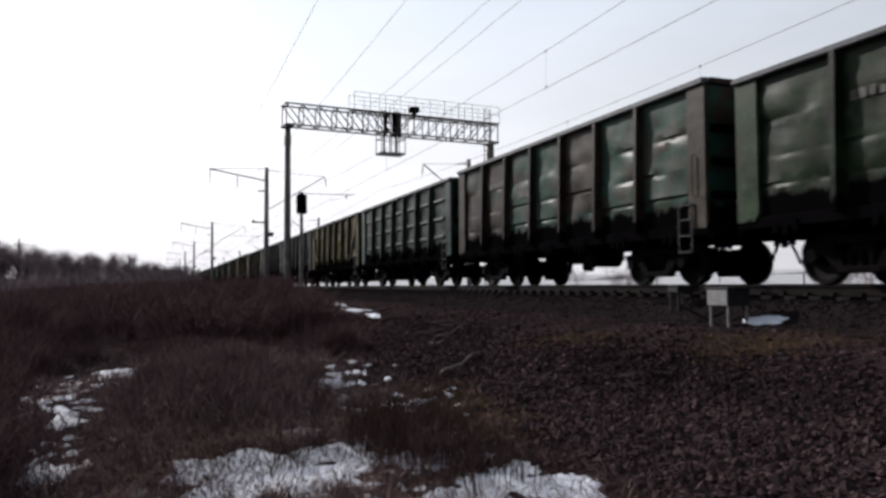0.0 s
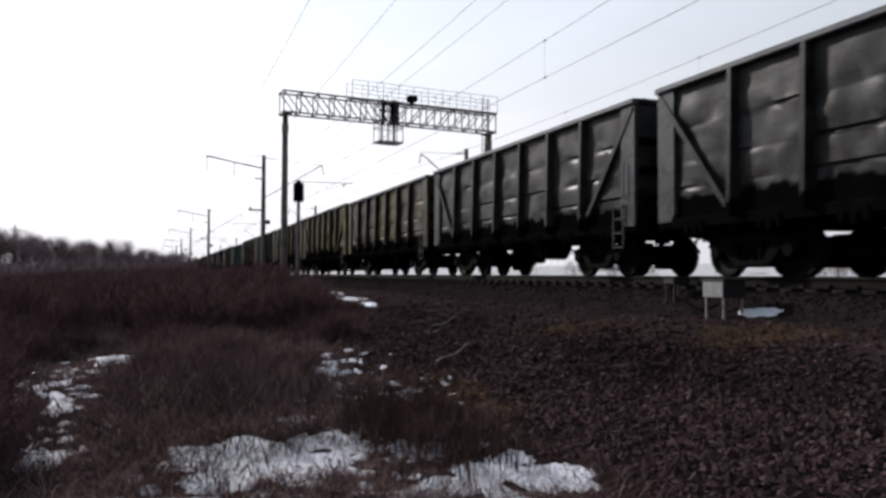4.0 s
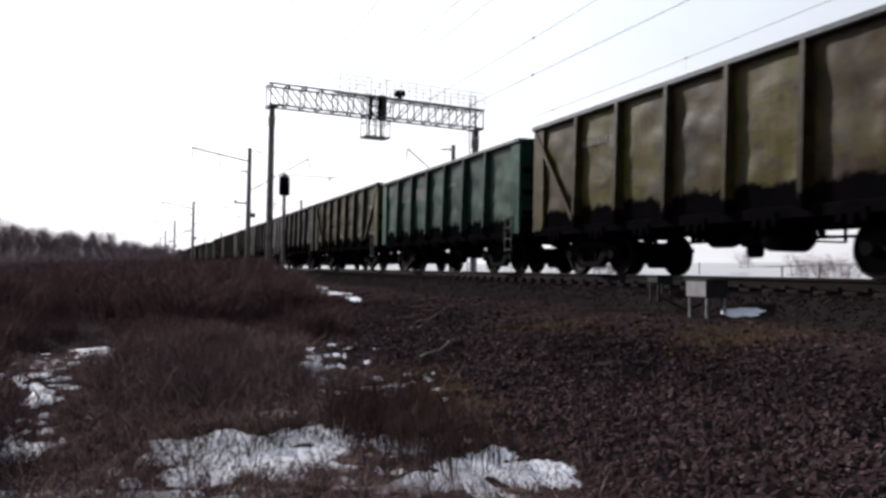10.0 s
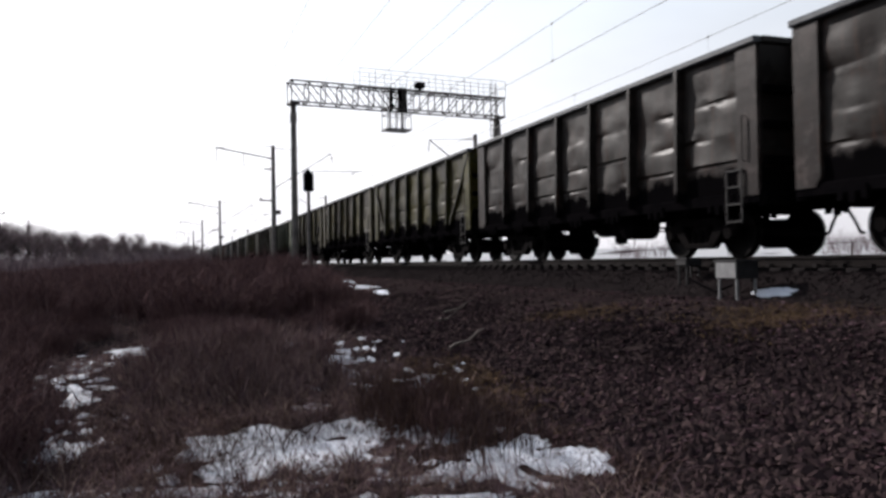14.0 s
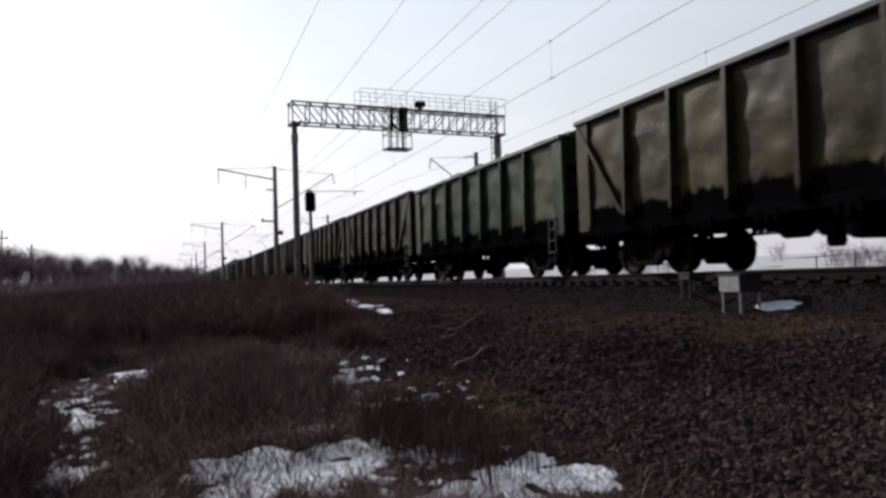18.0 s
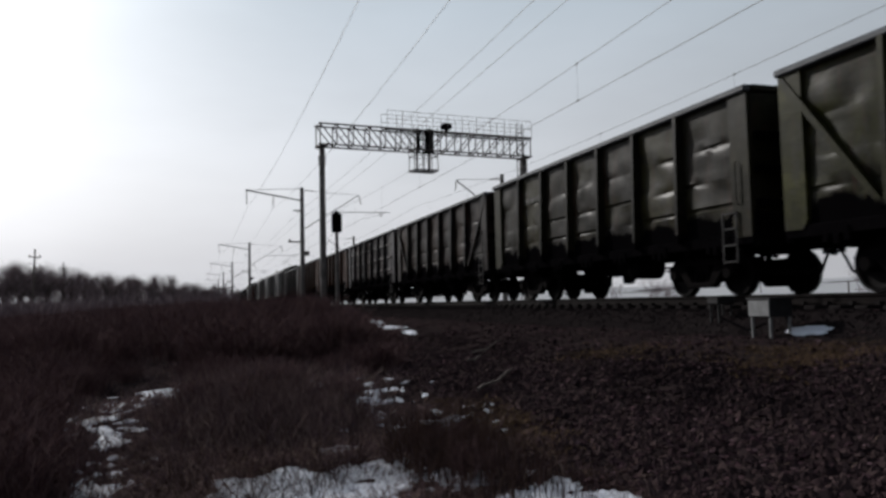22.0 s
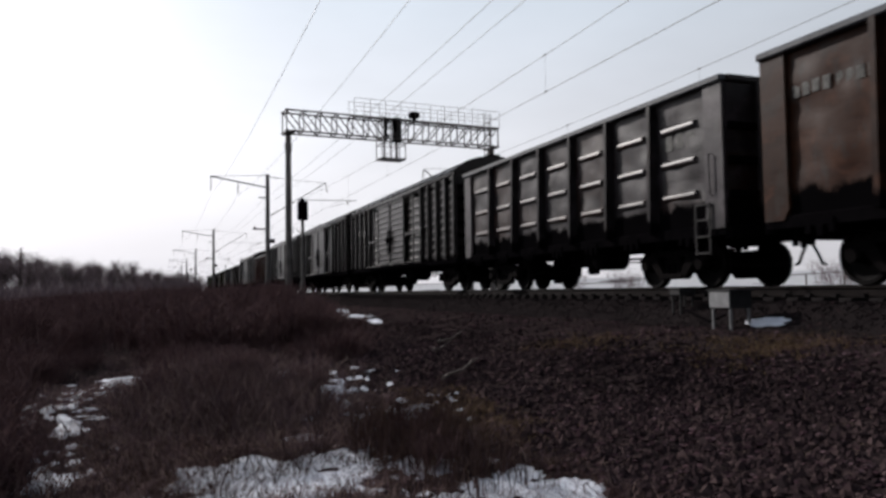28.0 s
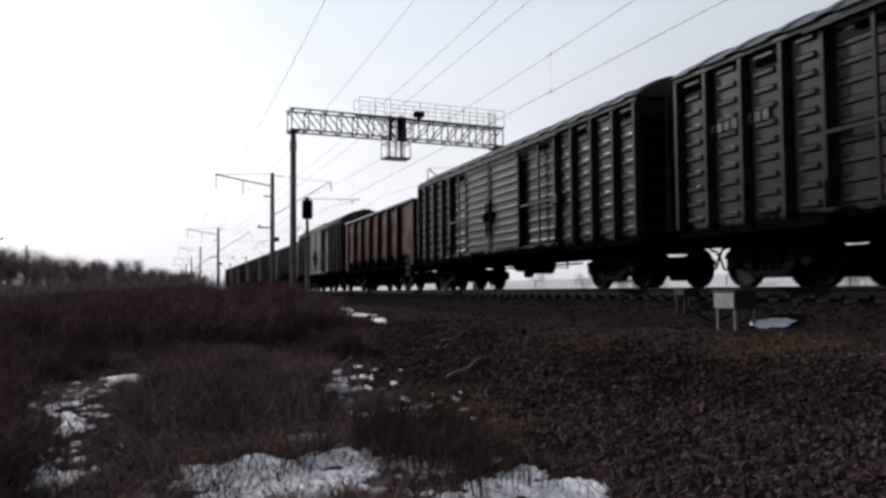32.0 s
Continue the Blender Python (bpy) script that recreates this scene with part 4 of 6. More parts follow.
# kind, surface, diagonal end braces, paint, words on its colour and state
WAGONS = [
    (G, "plank", False, "green", "open gondola wagon in patchy faded green"),
    (G, "plank", False, "wine", "open gondola wagon in brown red with pale repainted planks"),
    (G, "ribbed", False, "sea", "open gondola wagon in faded teal grey with pressed horizontal ribs"),
    (G, "plank", True, "yellow", "open gondola wagon in rusty ochre yellow with diagonal end braces"),
    (G, "plank", True, "grey", "open gondola wagon in dented blue grey with diagonal end braces"),
    (G, "plank", True, "grey", "open gondola wagon in dented blue grey with diagonal end braces"),
    (G, "plank", False, "khaki", "open gondola wagon in dusty khaki grey with dented planks"),
    (G, "plank", True, "yellow", "open gondola wagon in rusty ochre yellow with diagonal end braces"),
    (G, "plank", True, "ochre", "open gondola wagon in ochre and rust brown patches"),
    (G, "plain", True, "green", "open gondola wagon in faded grey green with diagonal end braces"),
    (G, "plain", True, "ochre", "open gondola wagon in ochre and rust brown patches"),
    (G, "plain", False, "teal", "open gondola wagon in teal green with pale lettering bars"),
    (G, "plank", True, "olive", "open gondola wagon in olive grey with diagonal end braces"),
    (G, "plank", False, "brown", "open gondola wagon in dark brown with dented planks"),
    (G, "plank", False, "brown", "open gondola wagon in dark brown with dented planks"),
    (G, "plank", True, "olive", "open gondola wagon in olive grey with diagonal end braces"),
    (G, "plank", False, "khaki", "open gondola wagon in dusty khaki grey with dented planks"),
    (G, "plain", True, "khaki", "open gondola wagon in khaki with diagonal end braces"),
    (G, "plain", False, "green", "open gondola wagon in faded green heaped with coal"),
    (G, "plank", True, "dusk", "open gondola wagon in dark olive brown with diagonal end braces"),
    (G, "plank", True, "moss", "open gondola wagon in dark moss green with diagonal end braces"),
    (G, "plank", False, "dusk", "open gondola wagon in dark olive with dented planks"),
    (G, "plank", True, "umber", "open gondola wagon in dark brown with diagonal end braces"),
    (G, "ribbed", False, "silver", "open gondola wagon in weathered grey with pressed horizontal ribs"),
    (G, "plain", False, "rust", "open gondola wagon in smooth red brown"),
    (G, "plain", False, "tan", "open gondola wagon in smooth tan brown with a pale number bar"),
    (G, "ribbed", False, "silver", "open gondola wagon in weathered grey with pressed horizontal ribs"),
    (B, "", False, "box", "covered boxcar in grey brown with ribbed sliding doors"),
    (B, "", False, "box", "covered boxcar in grey brown with ribbed sliding doors"),
    (B, "", False, "box", "covered boxcar in grey brown with ribbed sliding doors"),
    (G, "plain", False, "red", "open gondola wagon in brick red"),
    (B, "", False, "box", "covered boxcar in grey brown with ribbed sliding doors"),
    (G, "plank", False, "brown", "open gondola wagon in dark brown with dented planks"),
    (G, "plank", True, "grey", "open gondola wagon in dented blue grey with diagonal end braces"),
    (G, "plank", True, "olive", "open gondola wagon in olive grey with diagonal end braces"),
    (G, "plank", False, "brown", "open gondola wagon in dark brown with dented planks"),
    (G, "plank", True, "khaki", "open gondola wagon in khaki with diagonal end braces"),
    (G, "plank", False, "green", "open gondola wagon in patchy faded green"),
]
LETTER = worn("worn white lettering", (0.026, 0.026, 0.024), (0.095, 0.093, 0.087), 5.0, 0.7, 0, 0.2, 60.0)
# lettering on the side towards the camera: place along the wagon, foot, height, count, pitch
MARKS = {
    0: [(4.1, 2.85, 0.16, 7, 0.17)], 1: [(4.1, 2.9, 0.16, 8, 0.17), (1.9, 2.45, 0.2, 4, 0.2)], 2: [(5.9, 2.75, 0.15, 7, 0.16)], 3: [(-1.1, 2.55, 0.42, 3, 0.42), (4.0, 3.1, 0.14, 8, 0.15)],
    6: [(6.2, 2.9, 0.15, 8, 0.15)], 7: [(-1.0, 2.6, 0.40, 3, 0.42)], 9: [(4.1, 2.85, 0.15, 8, 0.16)], 10: [(4.2, 2.95, 0.15, 8, 0.16)], 11: [(4.1, 2.75, 0.17, 8, 0.17), (2.3, 2.7, 0.5, 3, 0.42), (-0.95, 2.9, 0.13, 4, 0.2)],
    16: [(-1.6, 2.7, 0.35, 3, 0.3)], 17: [(4.1, 3.0, 0.15, 8, 0.15)], 18: [(4.2, 3.0, 0.2, 5, 0.22)], 20: [(-1.1, 2.75, 0.36, 3, 0.36), (4.2, 3.05, 0.16, 8, 0.16)], 21: [(4.1, 2.9, 0.17, 8, 0.17)],
    23: [(-4.9, 2.75, 0.36, 3, 0.34)], 25: [(5.9, 2.95, 0.2, 8, 0.2)], 26: [(-4.7, 2.7, 0.36, 3, 0.34)], 27: [(6.9, 2.85, 0.17, 8, 0.2)], 28: [(6.9, 2.85, 0.17, 8, 0.2)],
}
TALL = {0: 3.76, 1: 4.04, 6: 3.93, 7: 4.0, 11: 3.8, 18: 3.8, 25: 4.08, 26: 4.02, 21: 4.0, 20: 4.0}      # height of the side walls over the rails
LENGTH = {25: 14.6}         # one longer gondola
SLACK = {26: 0.15, 27: -0.2, 28: 0.28, 29: 0.18}       # stretched or pressed couplings
WHEELS = ([], [])
TRAIN_OBJECTS = []          # wagon, its place from the far end of the first one
far_end = 0.0
for i, (kind, surface, braces, tone, label) in enumerate(WAGONS):
    long = LENGTH.get(i, 13.92 if kind == G else 16.97)
    if i:
        prev = LENGTH.get(i - 1, 13.92 if WAGONS[i - 1][0] == G else 16.97)
        far_end += long / 2 + prev / 2 + SLACK.get(i, 0.0)
    w = gondola(surface, braces, P[tone], SHADED[tone], PLATE[tone], label, i, WHEELS, TALL.get(i, 3.95), (long - 0.82) / 13.10) if kind == G else boxcar(P["box"], P["boxdoor"], label, i, WHEELS)
    TRAIN_OBJECTS.append((w, far_end - 6.55))
    if i in MARKS:
        for y, z, high, count, step in MARKS[i]:
            side = [c for c in w.children if c.name.startswith("side_wall")][0]
            s = Shape()
            mr = random.Random(i)
            for q in range(count):
                a = y - q * step
                strokes = [(a - step * 0.7, a, mr.choice((0.0, 0.0, 0.06)), mr.choice((1.0, 1.0, 0.92)))]
                for ya, yb, ka, kb in strokes:
                    ym, zm = (ya + yb) / 2, z + high * (ka + kb) / 2
                    n = max(1, min(7, sum(ym > g for g in GON_Y))) - 1
                    d = bulge(ym, zm, GON_Y[n] + 0.02, GON_Y[n + 1] - 0.02, 1.18, 3.69, surface, n + 1) if kind == G else -0.036
                    s.box(d - 0.009, d + 0.002, ya, yb, z + high * ka, z + high * kb)
            part("lettering", s, LETTER, side, "worn pale painted lettering")
    if i == 25:
        side = [c for c in w.children if c.name.startswith("side_wall")][0]
        ring, ys = Shape(), -3.05
        for q in range(20):
            a, b = 2 * math.pi * q / 20, 2 * math.pi * (q + 1) / 20
            ring.bar((-0.03, ys + 0.24 * math.cos(a), 2.95 + 0.40 * math.sin(a)), (-0.03, ys + 0.24 * math.cos(b), 2.95 + 0.40 * math.sin(b)), 0.03, 0.03)
        ring.bar((-0.03, ys - 0.3, 3.02), (-0.03, ys - 1.0, 3.0), 0.02, 0.03).bar((-0.03, ys - 0.3, 2.7), (-0.03, ys - 1.0, 2.66), 0.02, 0.03)
        part("emblem", ring, LETTER, side, "worn pale ring emblem with two bars")


# ---- coal on one wagon ----
def coal_heap():
    s = Shape()
    ys, xs = np.linspace(-6.2, 6.2, 40), np.linspace(-1.38, 1.38, 9)
    vs = []
    for y in ys:
        for x in xs:
            k = (1 - (abs(x) / 1.4) ** 3)
            vs.append((x, y, 3.58 + 0.55 * k + 0.28 * k * max(0, noise.noise((x * 1.2, y * 0.9, 2.0))) + 0.10 * noise.noise((x * 4, y * 4, 5.0))))
    w = len(xs)
    s.add(vs, [(j * w + i, j * w + i + 1, (j + 1) * w + i + 1, (j + 1) * w + i) for j in range(len(ys) - 1) for i in range(w - 1)])
    # skirt down to the wagon floor
    rim = [i for i in range(w)] + [j * w + w - 1 for j in range(1, len(ys))] + [(len(ys) - 1) * w + i for i in range(w - 2, -1, -1)] + [j * w for j in range(len(ys) - 2, 0, -1)]
    k = len(s.v)
    s.v += [(vs[i][0], vs[i][1], 1.18) for i in rim]
    s.f += [(rim[i], rim[(i + 1) % len(rim)], k + (i + 1) % len(rim), k + i) for i in range(len(rim))]
    s.f.append(tuple(range(k, k + len(rim))))
    return s.mesh("coal_heap")


COAL = worn("coal", (0.008, 0.008, 0.009), (0.025, 0.025, 0.027), 4.0, 0.55, 0, 1.0, 16.0, 0.06)
heap = thing("coal_heap", "black coal heaped above the wagon sides", "coal", mesh=coal_heap(), material=COAL)
TRAIN_OBJECTS.append((heap, TRAIN_OBJECTS[18][1]))


# ---- signal gantry across the tracks ----
def gantry(y):
    g = thing("signal_gantry", "steel lattice signal gantry spanning both railway tracks", "signal gantry", pose(7.95, y, 0, 0, 0, 5.96) @ pose(-7.95, 0, 0))
    xl, xr, z0, z1, d = 7.95, 23.7, 10.88, 12.30, 0.55
    left = part("post", Shape().tube((xl, 0, -1.3), (xl, 0, 10.1), 0.24, 0.19, 14).tube((xl, 0, 9.55), (xl, 0, 10.15), 0.235, 0.235, 14), DARKPOLE, g, "grey concrete post")
    part("head", Shape().box(xl - 0.16, xl + 0.16, -0.16, 0.16, 10.1, 10.9, 0.02).box(xl - 0.3, xl + 0.3, -0.62, 0.62, 10.74, 10.86, 0.02), DARKSTEEL, left)
    right = part("post", Shape().tube((xr, 0, -1.3), (xr, 0, 10.1), 0.27, 0.23, 14).tube((xr, 0, 9.4), (xr, 0, 10.2), 0.29, 0.29, 14), DARKPOLE, g, "grey concrete post")
    part("head", Shape().box(xr - 0.2, xr + 0.2, -0.2, 0.2, 10.1, 10.9, 0.02).box(xr - 0.3, xr + 0.3, -0.62, 0.62, 10.74, 10.86, 0.02), DARKSTEEL, right)
    for yy in (-d, d):
        for z in (z0, z1):
            part("chord", Shape().bar((xl - 0.35, yy, z), (xr + 0.45, yy, z), 0.10, 0.10), DARKSTEEL, g)
    n = 14
    xs = np.linspace(xl - 0.25, xr + 0.35, n + 1)
    for yy in (-d, d):
        for i, x in enumerate(xs):
            part("upright", cached("upright", lambda: Shape().bar((0, 0, z0), (0, 0, z1), 0.07, 0.07).mesh("upright")), DARKSTEEL, g, "", pose(float(x), yy, 0))
        for i in range(n):
            a, b = (xs[i], xs[i + 1])
            za, zb = (z1, z0) if i < n / 2 else (z0, z1)
            part("diagonal", Shape().bar((a, yy, za), (b, yy, zb), 0.065, 0.065), DARKSTEEL, g)
    for i, x in enumerate(xs):
        for z in (z0, z1):
            part("cross_tie", cached("cross_tie", lambda: Shape().bar((0, -d, 0), (0, d, 0), 0.05, 0.05).mesh("cross_tie")), DARKSTEEL, g, "", pose(float(x), 0, z))
    walkway = part("walkway", Shape().box(12.5, xr + 0.4, -0.32, 0.32, z1 + 0.055, z1 + 0.075), DARKSTEEL, g, "plank walkway")
    for yy in (-0.62, 0.62):
        for z in (z1 + 0.65, z1 + 1.25):
            part("hand_rail", Shape().tube((12.5, yy, z), (xr + 0.45, yy, z), 0.018, 0.018, 6), DARKSTEEL, walkway)
        for x in np.linspace(12.5, xr + 0.45, 11):
            part("stanchion", cached("rail_post", lambda: Shape().tube((0, 0, 0), (0, 0, 1.25), 0.018, 0.018, 6).mesh("stanchion")), DARKSTEEL, walkway, "", pose(float(x), yy, z1))
    # hanging service cage with two signal heads
    cx0, cx1, cz = 14.55, 16.35, 9.38
    cage = part("cage", Shape().box(cx0, cx1, -0.55, 0.55, cz, cz + 0.06), DARKSTEEL, g, "hanging service cage")
    for x in (cx0, cx0 + 0.62, cx1 - 0.62, cx1):
        for yy in (-0.55, 0.55):
            part("cage_bar", Shape().bar((x, yy, cz), (x, yy, z1 + 0.3), 0.05, 0.05), DARKSTEEL, cage)
    for z in (cz + 0.1, cz + 1.1, z0):
        part("cage_ring", Shape().bar((cx0, -0.55, z), (cx1, -0.55, z), 0.05, 0.05).bar((cx0, 0.55, z), (cx1, 0.55, z), 0.05, 0.05).bar((cx0, -0.55, z), (cx0, 0.55, z), 0.05, 0.05).bar((cx1, -0.55, z), (cx1, 0.55, z), 0.05, 0.05), DARKSTEEL, cage)
    for x, w in ((14.95, 0.13), (15.85, 0.33)):
        hd = part("signal_head", Shape().box(x - w, x + w, -0.35, -0.05, 10.7, 12.5, 0.08), NEARBLACK, g, "black signal head")
        for z in (11.05, 11.6, 12.15):
            part("hood", Shape().lathe([(-0.35, 0.13), (-0.6, 0.14), (-0.6, 0.12), (-0.36, 0.11)], "y", 14, (x, 0, z)), NEARBLACK, hd)
        part("mast_tube", Shape().tube((x, 0, cz), (x, 0, 12.4), 0.07, 0.07, 8), DARKSTEEL, g)
    part("junction_box", Shape().box(16.95, 17.65, -0.3, 0.3, 12.62, 13.02, 0.06).box(17.2, 17.4, -0.1, 0.1, 12.4, 12.65), NEARBLACK, g, "dark equipment box on the walkway")
    lad = part("ladder", Shape().bar((xr - 0.75, -0.4, -0.9), (xr - 0.75, -0.4, 13.4), 0.05, 0.05).bar((xr - 0.3, -0.4, -0.9), (xr - 0.3, -0.4, 13.4), 0.05, 0.05), DARKSTEEL, g)
    for z in np.arange(-0.6, 13.4, 0.4):
        part("rung", cached("rung", lambda: Shape().bar((0, 0, 0), (0.45, 0, 0), 0.035, 0.035).mesh("rung")), DARKSTEEL, lad, "", pose(xr - 0.75, -0.4, float(z)))
    for z in np.arange(6.4, 12.2, 0.75):
        part("safety_hoop", cached("hoop", lambda: Shape().path([(0, 0, 0), (-0.1, -0.35, 0), (0.22, -0.6, 0), (0.55, -0.35, 0), (0.45, 0, 0)], 0.02).mesh("safety_hoop")), DARKSTEEL, lad, "", pose(xr - 0.75, -0.4, float(z)))
    return g


gantry(51.98)


def insulator(parent, a, b, name="insulator"):
    """A string of ceramic discs from a to b."""
    a, b = Vector(a), Vector(b)
    s = Shape().tube(a, b, 0.018, 0.018, 6)
    for k in np.linspace(0.12, 0.88, 6):
        p, q = a.lerp(b, k), a.lerp(b, k + 0.045)
        s.tube(p, q, 0.085, 0.05, 10)
    return part(name, s, CERAMIC, parent)


def mast_left(x, y):
    m = thing("catenary_mast", "grey concrete catenary mast with feeder bracket and cantilever", "catenary mast", pose(x, y, 0), group="catenary masts of the line")
    part("pole", cached("pole", lambda: Shape().tube((0, 0, -1.6), (0, 0, 9.55), 0.22, 0.15, 14).mesh("pole", True)), DARKPOLE, m)
    b = part("feeder_bracket", cached("feeder_bracket", lambda: Shape().bar((-4.37, 0, 9.24), (-0.12, 0, 8.49), 0.08, 0.10).bar((-4.37, 0, 9.26), (-0.1, 0, 9.46), 0.035, 0.035).bar((-4.41, 0, 9.12), (-4.33, 0, 9.33), 0.10, 0.10).mesh("feeder_bracket")), DARKSTEEL, m)
    insulator(b, (-4.37, 0, 9.18), (-4.37, 0, 8.09))
    insulator(b, (-2.3, 0, 8.86), (-2.3, 0, 7.82))
    c = part("cantilever", cached("cantilever", lambda: Shape().bar((0.95, 0, 6.66), (4.73, 0, 9.02), 0.07, 0.07).tube((0.9, 0, 9.28), (2.62, 0, 9.12), 0.016, 0.016, 6).tube((2.62, 0, 9.12), (4.73, 0, 9.0), 0.016, 0.016, 6).mesh("cantilever")), DARKSTEEL, m)
    insulator(c, (0.12, 0, 6.15), (0.95, 0, 6.66))
    insulator(c, (0.12, 0, 9.35), (0.95, 0, 9.275))
    insulator(c, (4.72, 0, 8.98), (4.85, 0, 8.2))
    r = part("registration_arm", cached("reg_arm", lambda: Shape().bar((2.4, 0, 7.55), (7.33, 0, 7.6), 0.05, 0.05).bar((5.2, 0.1, 7.02), (6.9, 0, 7.57), 0.03, 0.03).mesh("registration_arm")), DARKSTEEL, m)
    insulator(r, (6.55, 0, 7.58), (6.55, 0, 7.2))
    a = part("cross_arm", cached("cross_arm", lambda: Shape().box(-1.16, 0.15, -0.05, 0.05, 5.06, 5.18, 0.02).box(-0.71, 0.15, -0.05, 0.05, 7.6, 7.7, 0.02).mesh("cross_arm")), DARKSTEEL, m)
    part("pin_insulator", cached("pins", lambda: Shape().lathe([(5.18, 0.0), (5.18, 0.06), (5.24, 0.09), (5.33, 0.05), (5.37, 0.0)], "z", 10, (-1.02, 0, 0)).mesh("pin_insulator", True)), CERAMIC, a)
    part("switch_box", cached("swbox", lambda: Shape().box(0.18, 0.55, -0.15, 0.15, 4.0, 4.35, 0.04).mesh("switch_box")), DARKSTEEL, m)
    return m


def mast_right(x, y):
    m = thing("catenary_mast", "grey concrete catenary mast with a cantilever over the far track", "catenary mast", pose(x, y, 0), group="catenary masts of the line")
    part("pole", cached("pole", lambda: None), DARKPOLE, m)
    c = part("cantilever", cached("cantilever_r", lambda: Shape().bar((-0.9, 0, 6.9), (-3.65, 0, 9.0), 0.07, 0.07).tube((-0.9, 0, 9.15), (-3.65, 0, 9.05), 0.016, 0.016, 6).mesh("cantilever")), DARKSTEEL, m)
    insulator(c, (-0.12, 0, 9.2), (-0.95, 0, 9.14))
    insulator(c, (-0.12, 0, 6.35), (-0.9, 0, 6.9))
    insulator(c, (-3.65, 0, 8.95), (-3.75, 0, 8.2))
    return m


for x, y in ((7.9, 62.6), (7.05, 118.5), (6.5, 170), (6.1, 221), (5.9, 272), (5.7, 323), (5.6, 374), (5.5, 430), (5.4, 490)):
    mast_left(x, y)
for x, y in ((21.85, 53.7), (20.7, 107), (20.2, 160), (19.9, 213), (19.7, 266), (19.5, 320)):
    mast_right(x, y)


# ---- overhead wires ----
def wire(label, name, pts, r):
    s = Shape().path(pts, r, 5)
    return thing(name, label, "overhead wire", mesh=s.mesh(name), material=WIRE, group="overhead wires of the line")


def span_points(x0, z_sup, sag, y_sup):
    out = []
    for (ya, xa), (yb, xb) in zip(y_sup, y_sup[1:]):
        for k in np.linspace(0, 1, 13)[:-1]:
            out.append((x0 + xa + (xb - xa) * k, ya + (yb - ya) * k, z_sup - 4 * sag * k * (1 - k)))
    out.append((x0 + y_sup[-1][1], y_sup[-1][0], z_sup))
    return out


LEFT = [(-64, 0.0), (-1.5, 0.0), (62.6, 0.0), (118.5, -0.85), (170, -1.4), (221, -1.8), (323, -2.2)]
LINE = [(-64, 0.0), (-1.5, 0.0), (62.6, 0.0), (118.5, 0), (170, 0), (221, 0), (323, 0)]
wire("thin dark feeder wire hung from the mast brackets", "feeder_wire", span_points(3.6, 7.95, 0.9, LEFT), 0.0085)
wire("thin dark feeder wire hung from the mast brackets", "feeder_wire", span_points(5.55, 7.75, 0.9, LEFT), 0.0085)
wire("thin dark wire along the masts", "earth_wire", span_points(7.55, 7.5, 0.5, LEFT), 0.0085)
wire("thin dark wire along the masts", "earth_wire", span_points(8.3, 7.4, 0.4, LEFT), 0.0085)
for x, z in ((TRACK, 6.24), (TRACK2, 6.3)):
    wire("grooved copper contact wire above the rails", "contact_wire", [(x, -70, z), (x, 325, z)], 0.0105)
    top = span_points(x, z + 1.75, 0.62, LINE)
    wire("catenary messenger wire above the rails", "messenger_wire", top, 0.0105)
    for (ya, _), (yb, _) in zip(LINE[:4], LINE[1:5]):
        n = max(3, int((yb - ya) / 9))
        for k in (np.arange(n) + 0.5) / n:
            y = ya + (yb - ya) * k
            zt = z + 1.75 - 4 * 0.62 * k * (1 - k)
            d = thing("dropper", "thin dropper between messenger and contact wire", "dropper", mesh=Shape().tube((x, y, z), (x, y, zt), 0.0035, 0.0035, 5).mesh("dropper"), material=WIRE, group="droppers of the overhead line")
            for zc in (z, zt):
                part("clip", Shape().box(x - 0.025, x + 0.025, y - 0.04, y + 0.04, zc - 0.03, zc + 0.04, 0.01), WIRE, d)


# ---- trackside signal and boxes ----
def ground_signal(x, y):
    g = thing("colour_light_signal", "black colour light signal on a grey concrete mast", "railway signal", pose(x, y, 0))
    part("mast", Shape().tube((0, 0, -1.0), (0, 0, 4.7), 0.14, 0.10, 12), CONCRETE, g)
    h = part("signal_head", Shape().box(-0.33, 0.33, -0.14, 0.10, 4.62, 5.86, 0.07).box(-0.12, 0.12, -0.1, 0.1, 5.84, 6.03, 0.04), NEARBLACK, g)
    for z in (4.9, 5.25, 5.6):
        part("hood", Shape().lathe([(-0.14, 0.12), (-0.4, 0.13), (-0.4, 0.115), (-0.15, 0.10)], "y", 14, (0, 0, z)), NEARBLACK, h)
    part("base", Shape().box(-0.28, 0.28, -0.28, 0.28, -0.95, -0.55, 0.05), CONCRETE, g, "pale concrete foot")
    return g


ground_signal(8.4, 49.1)


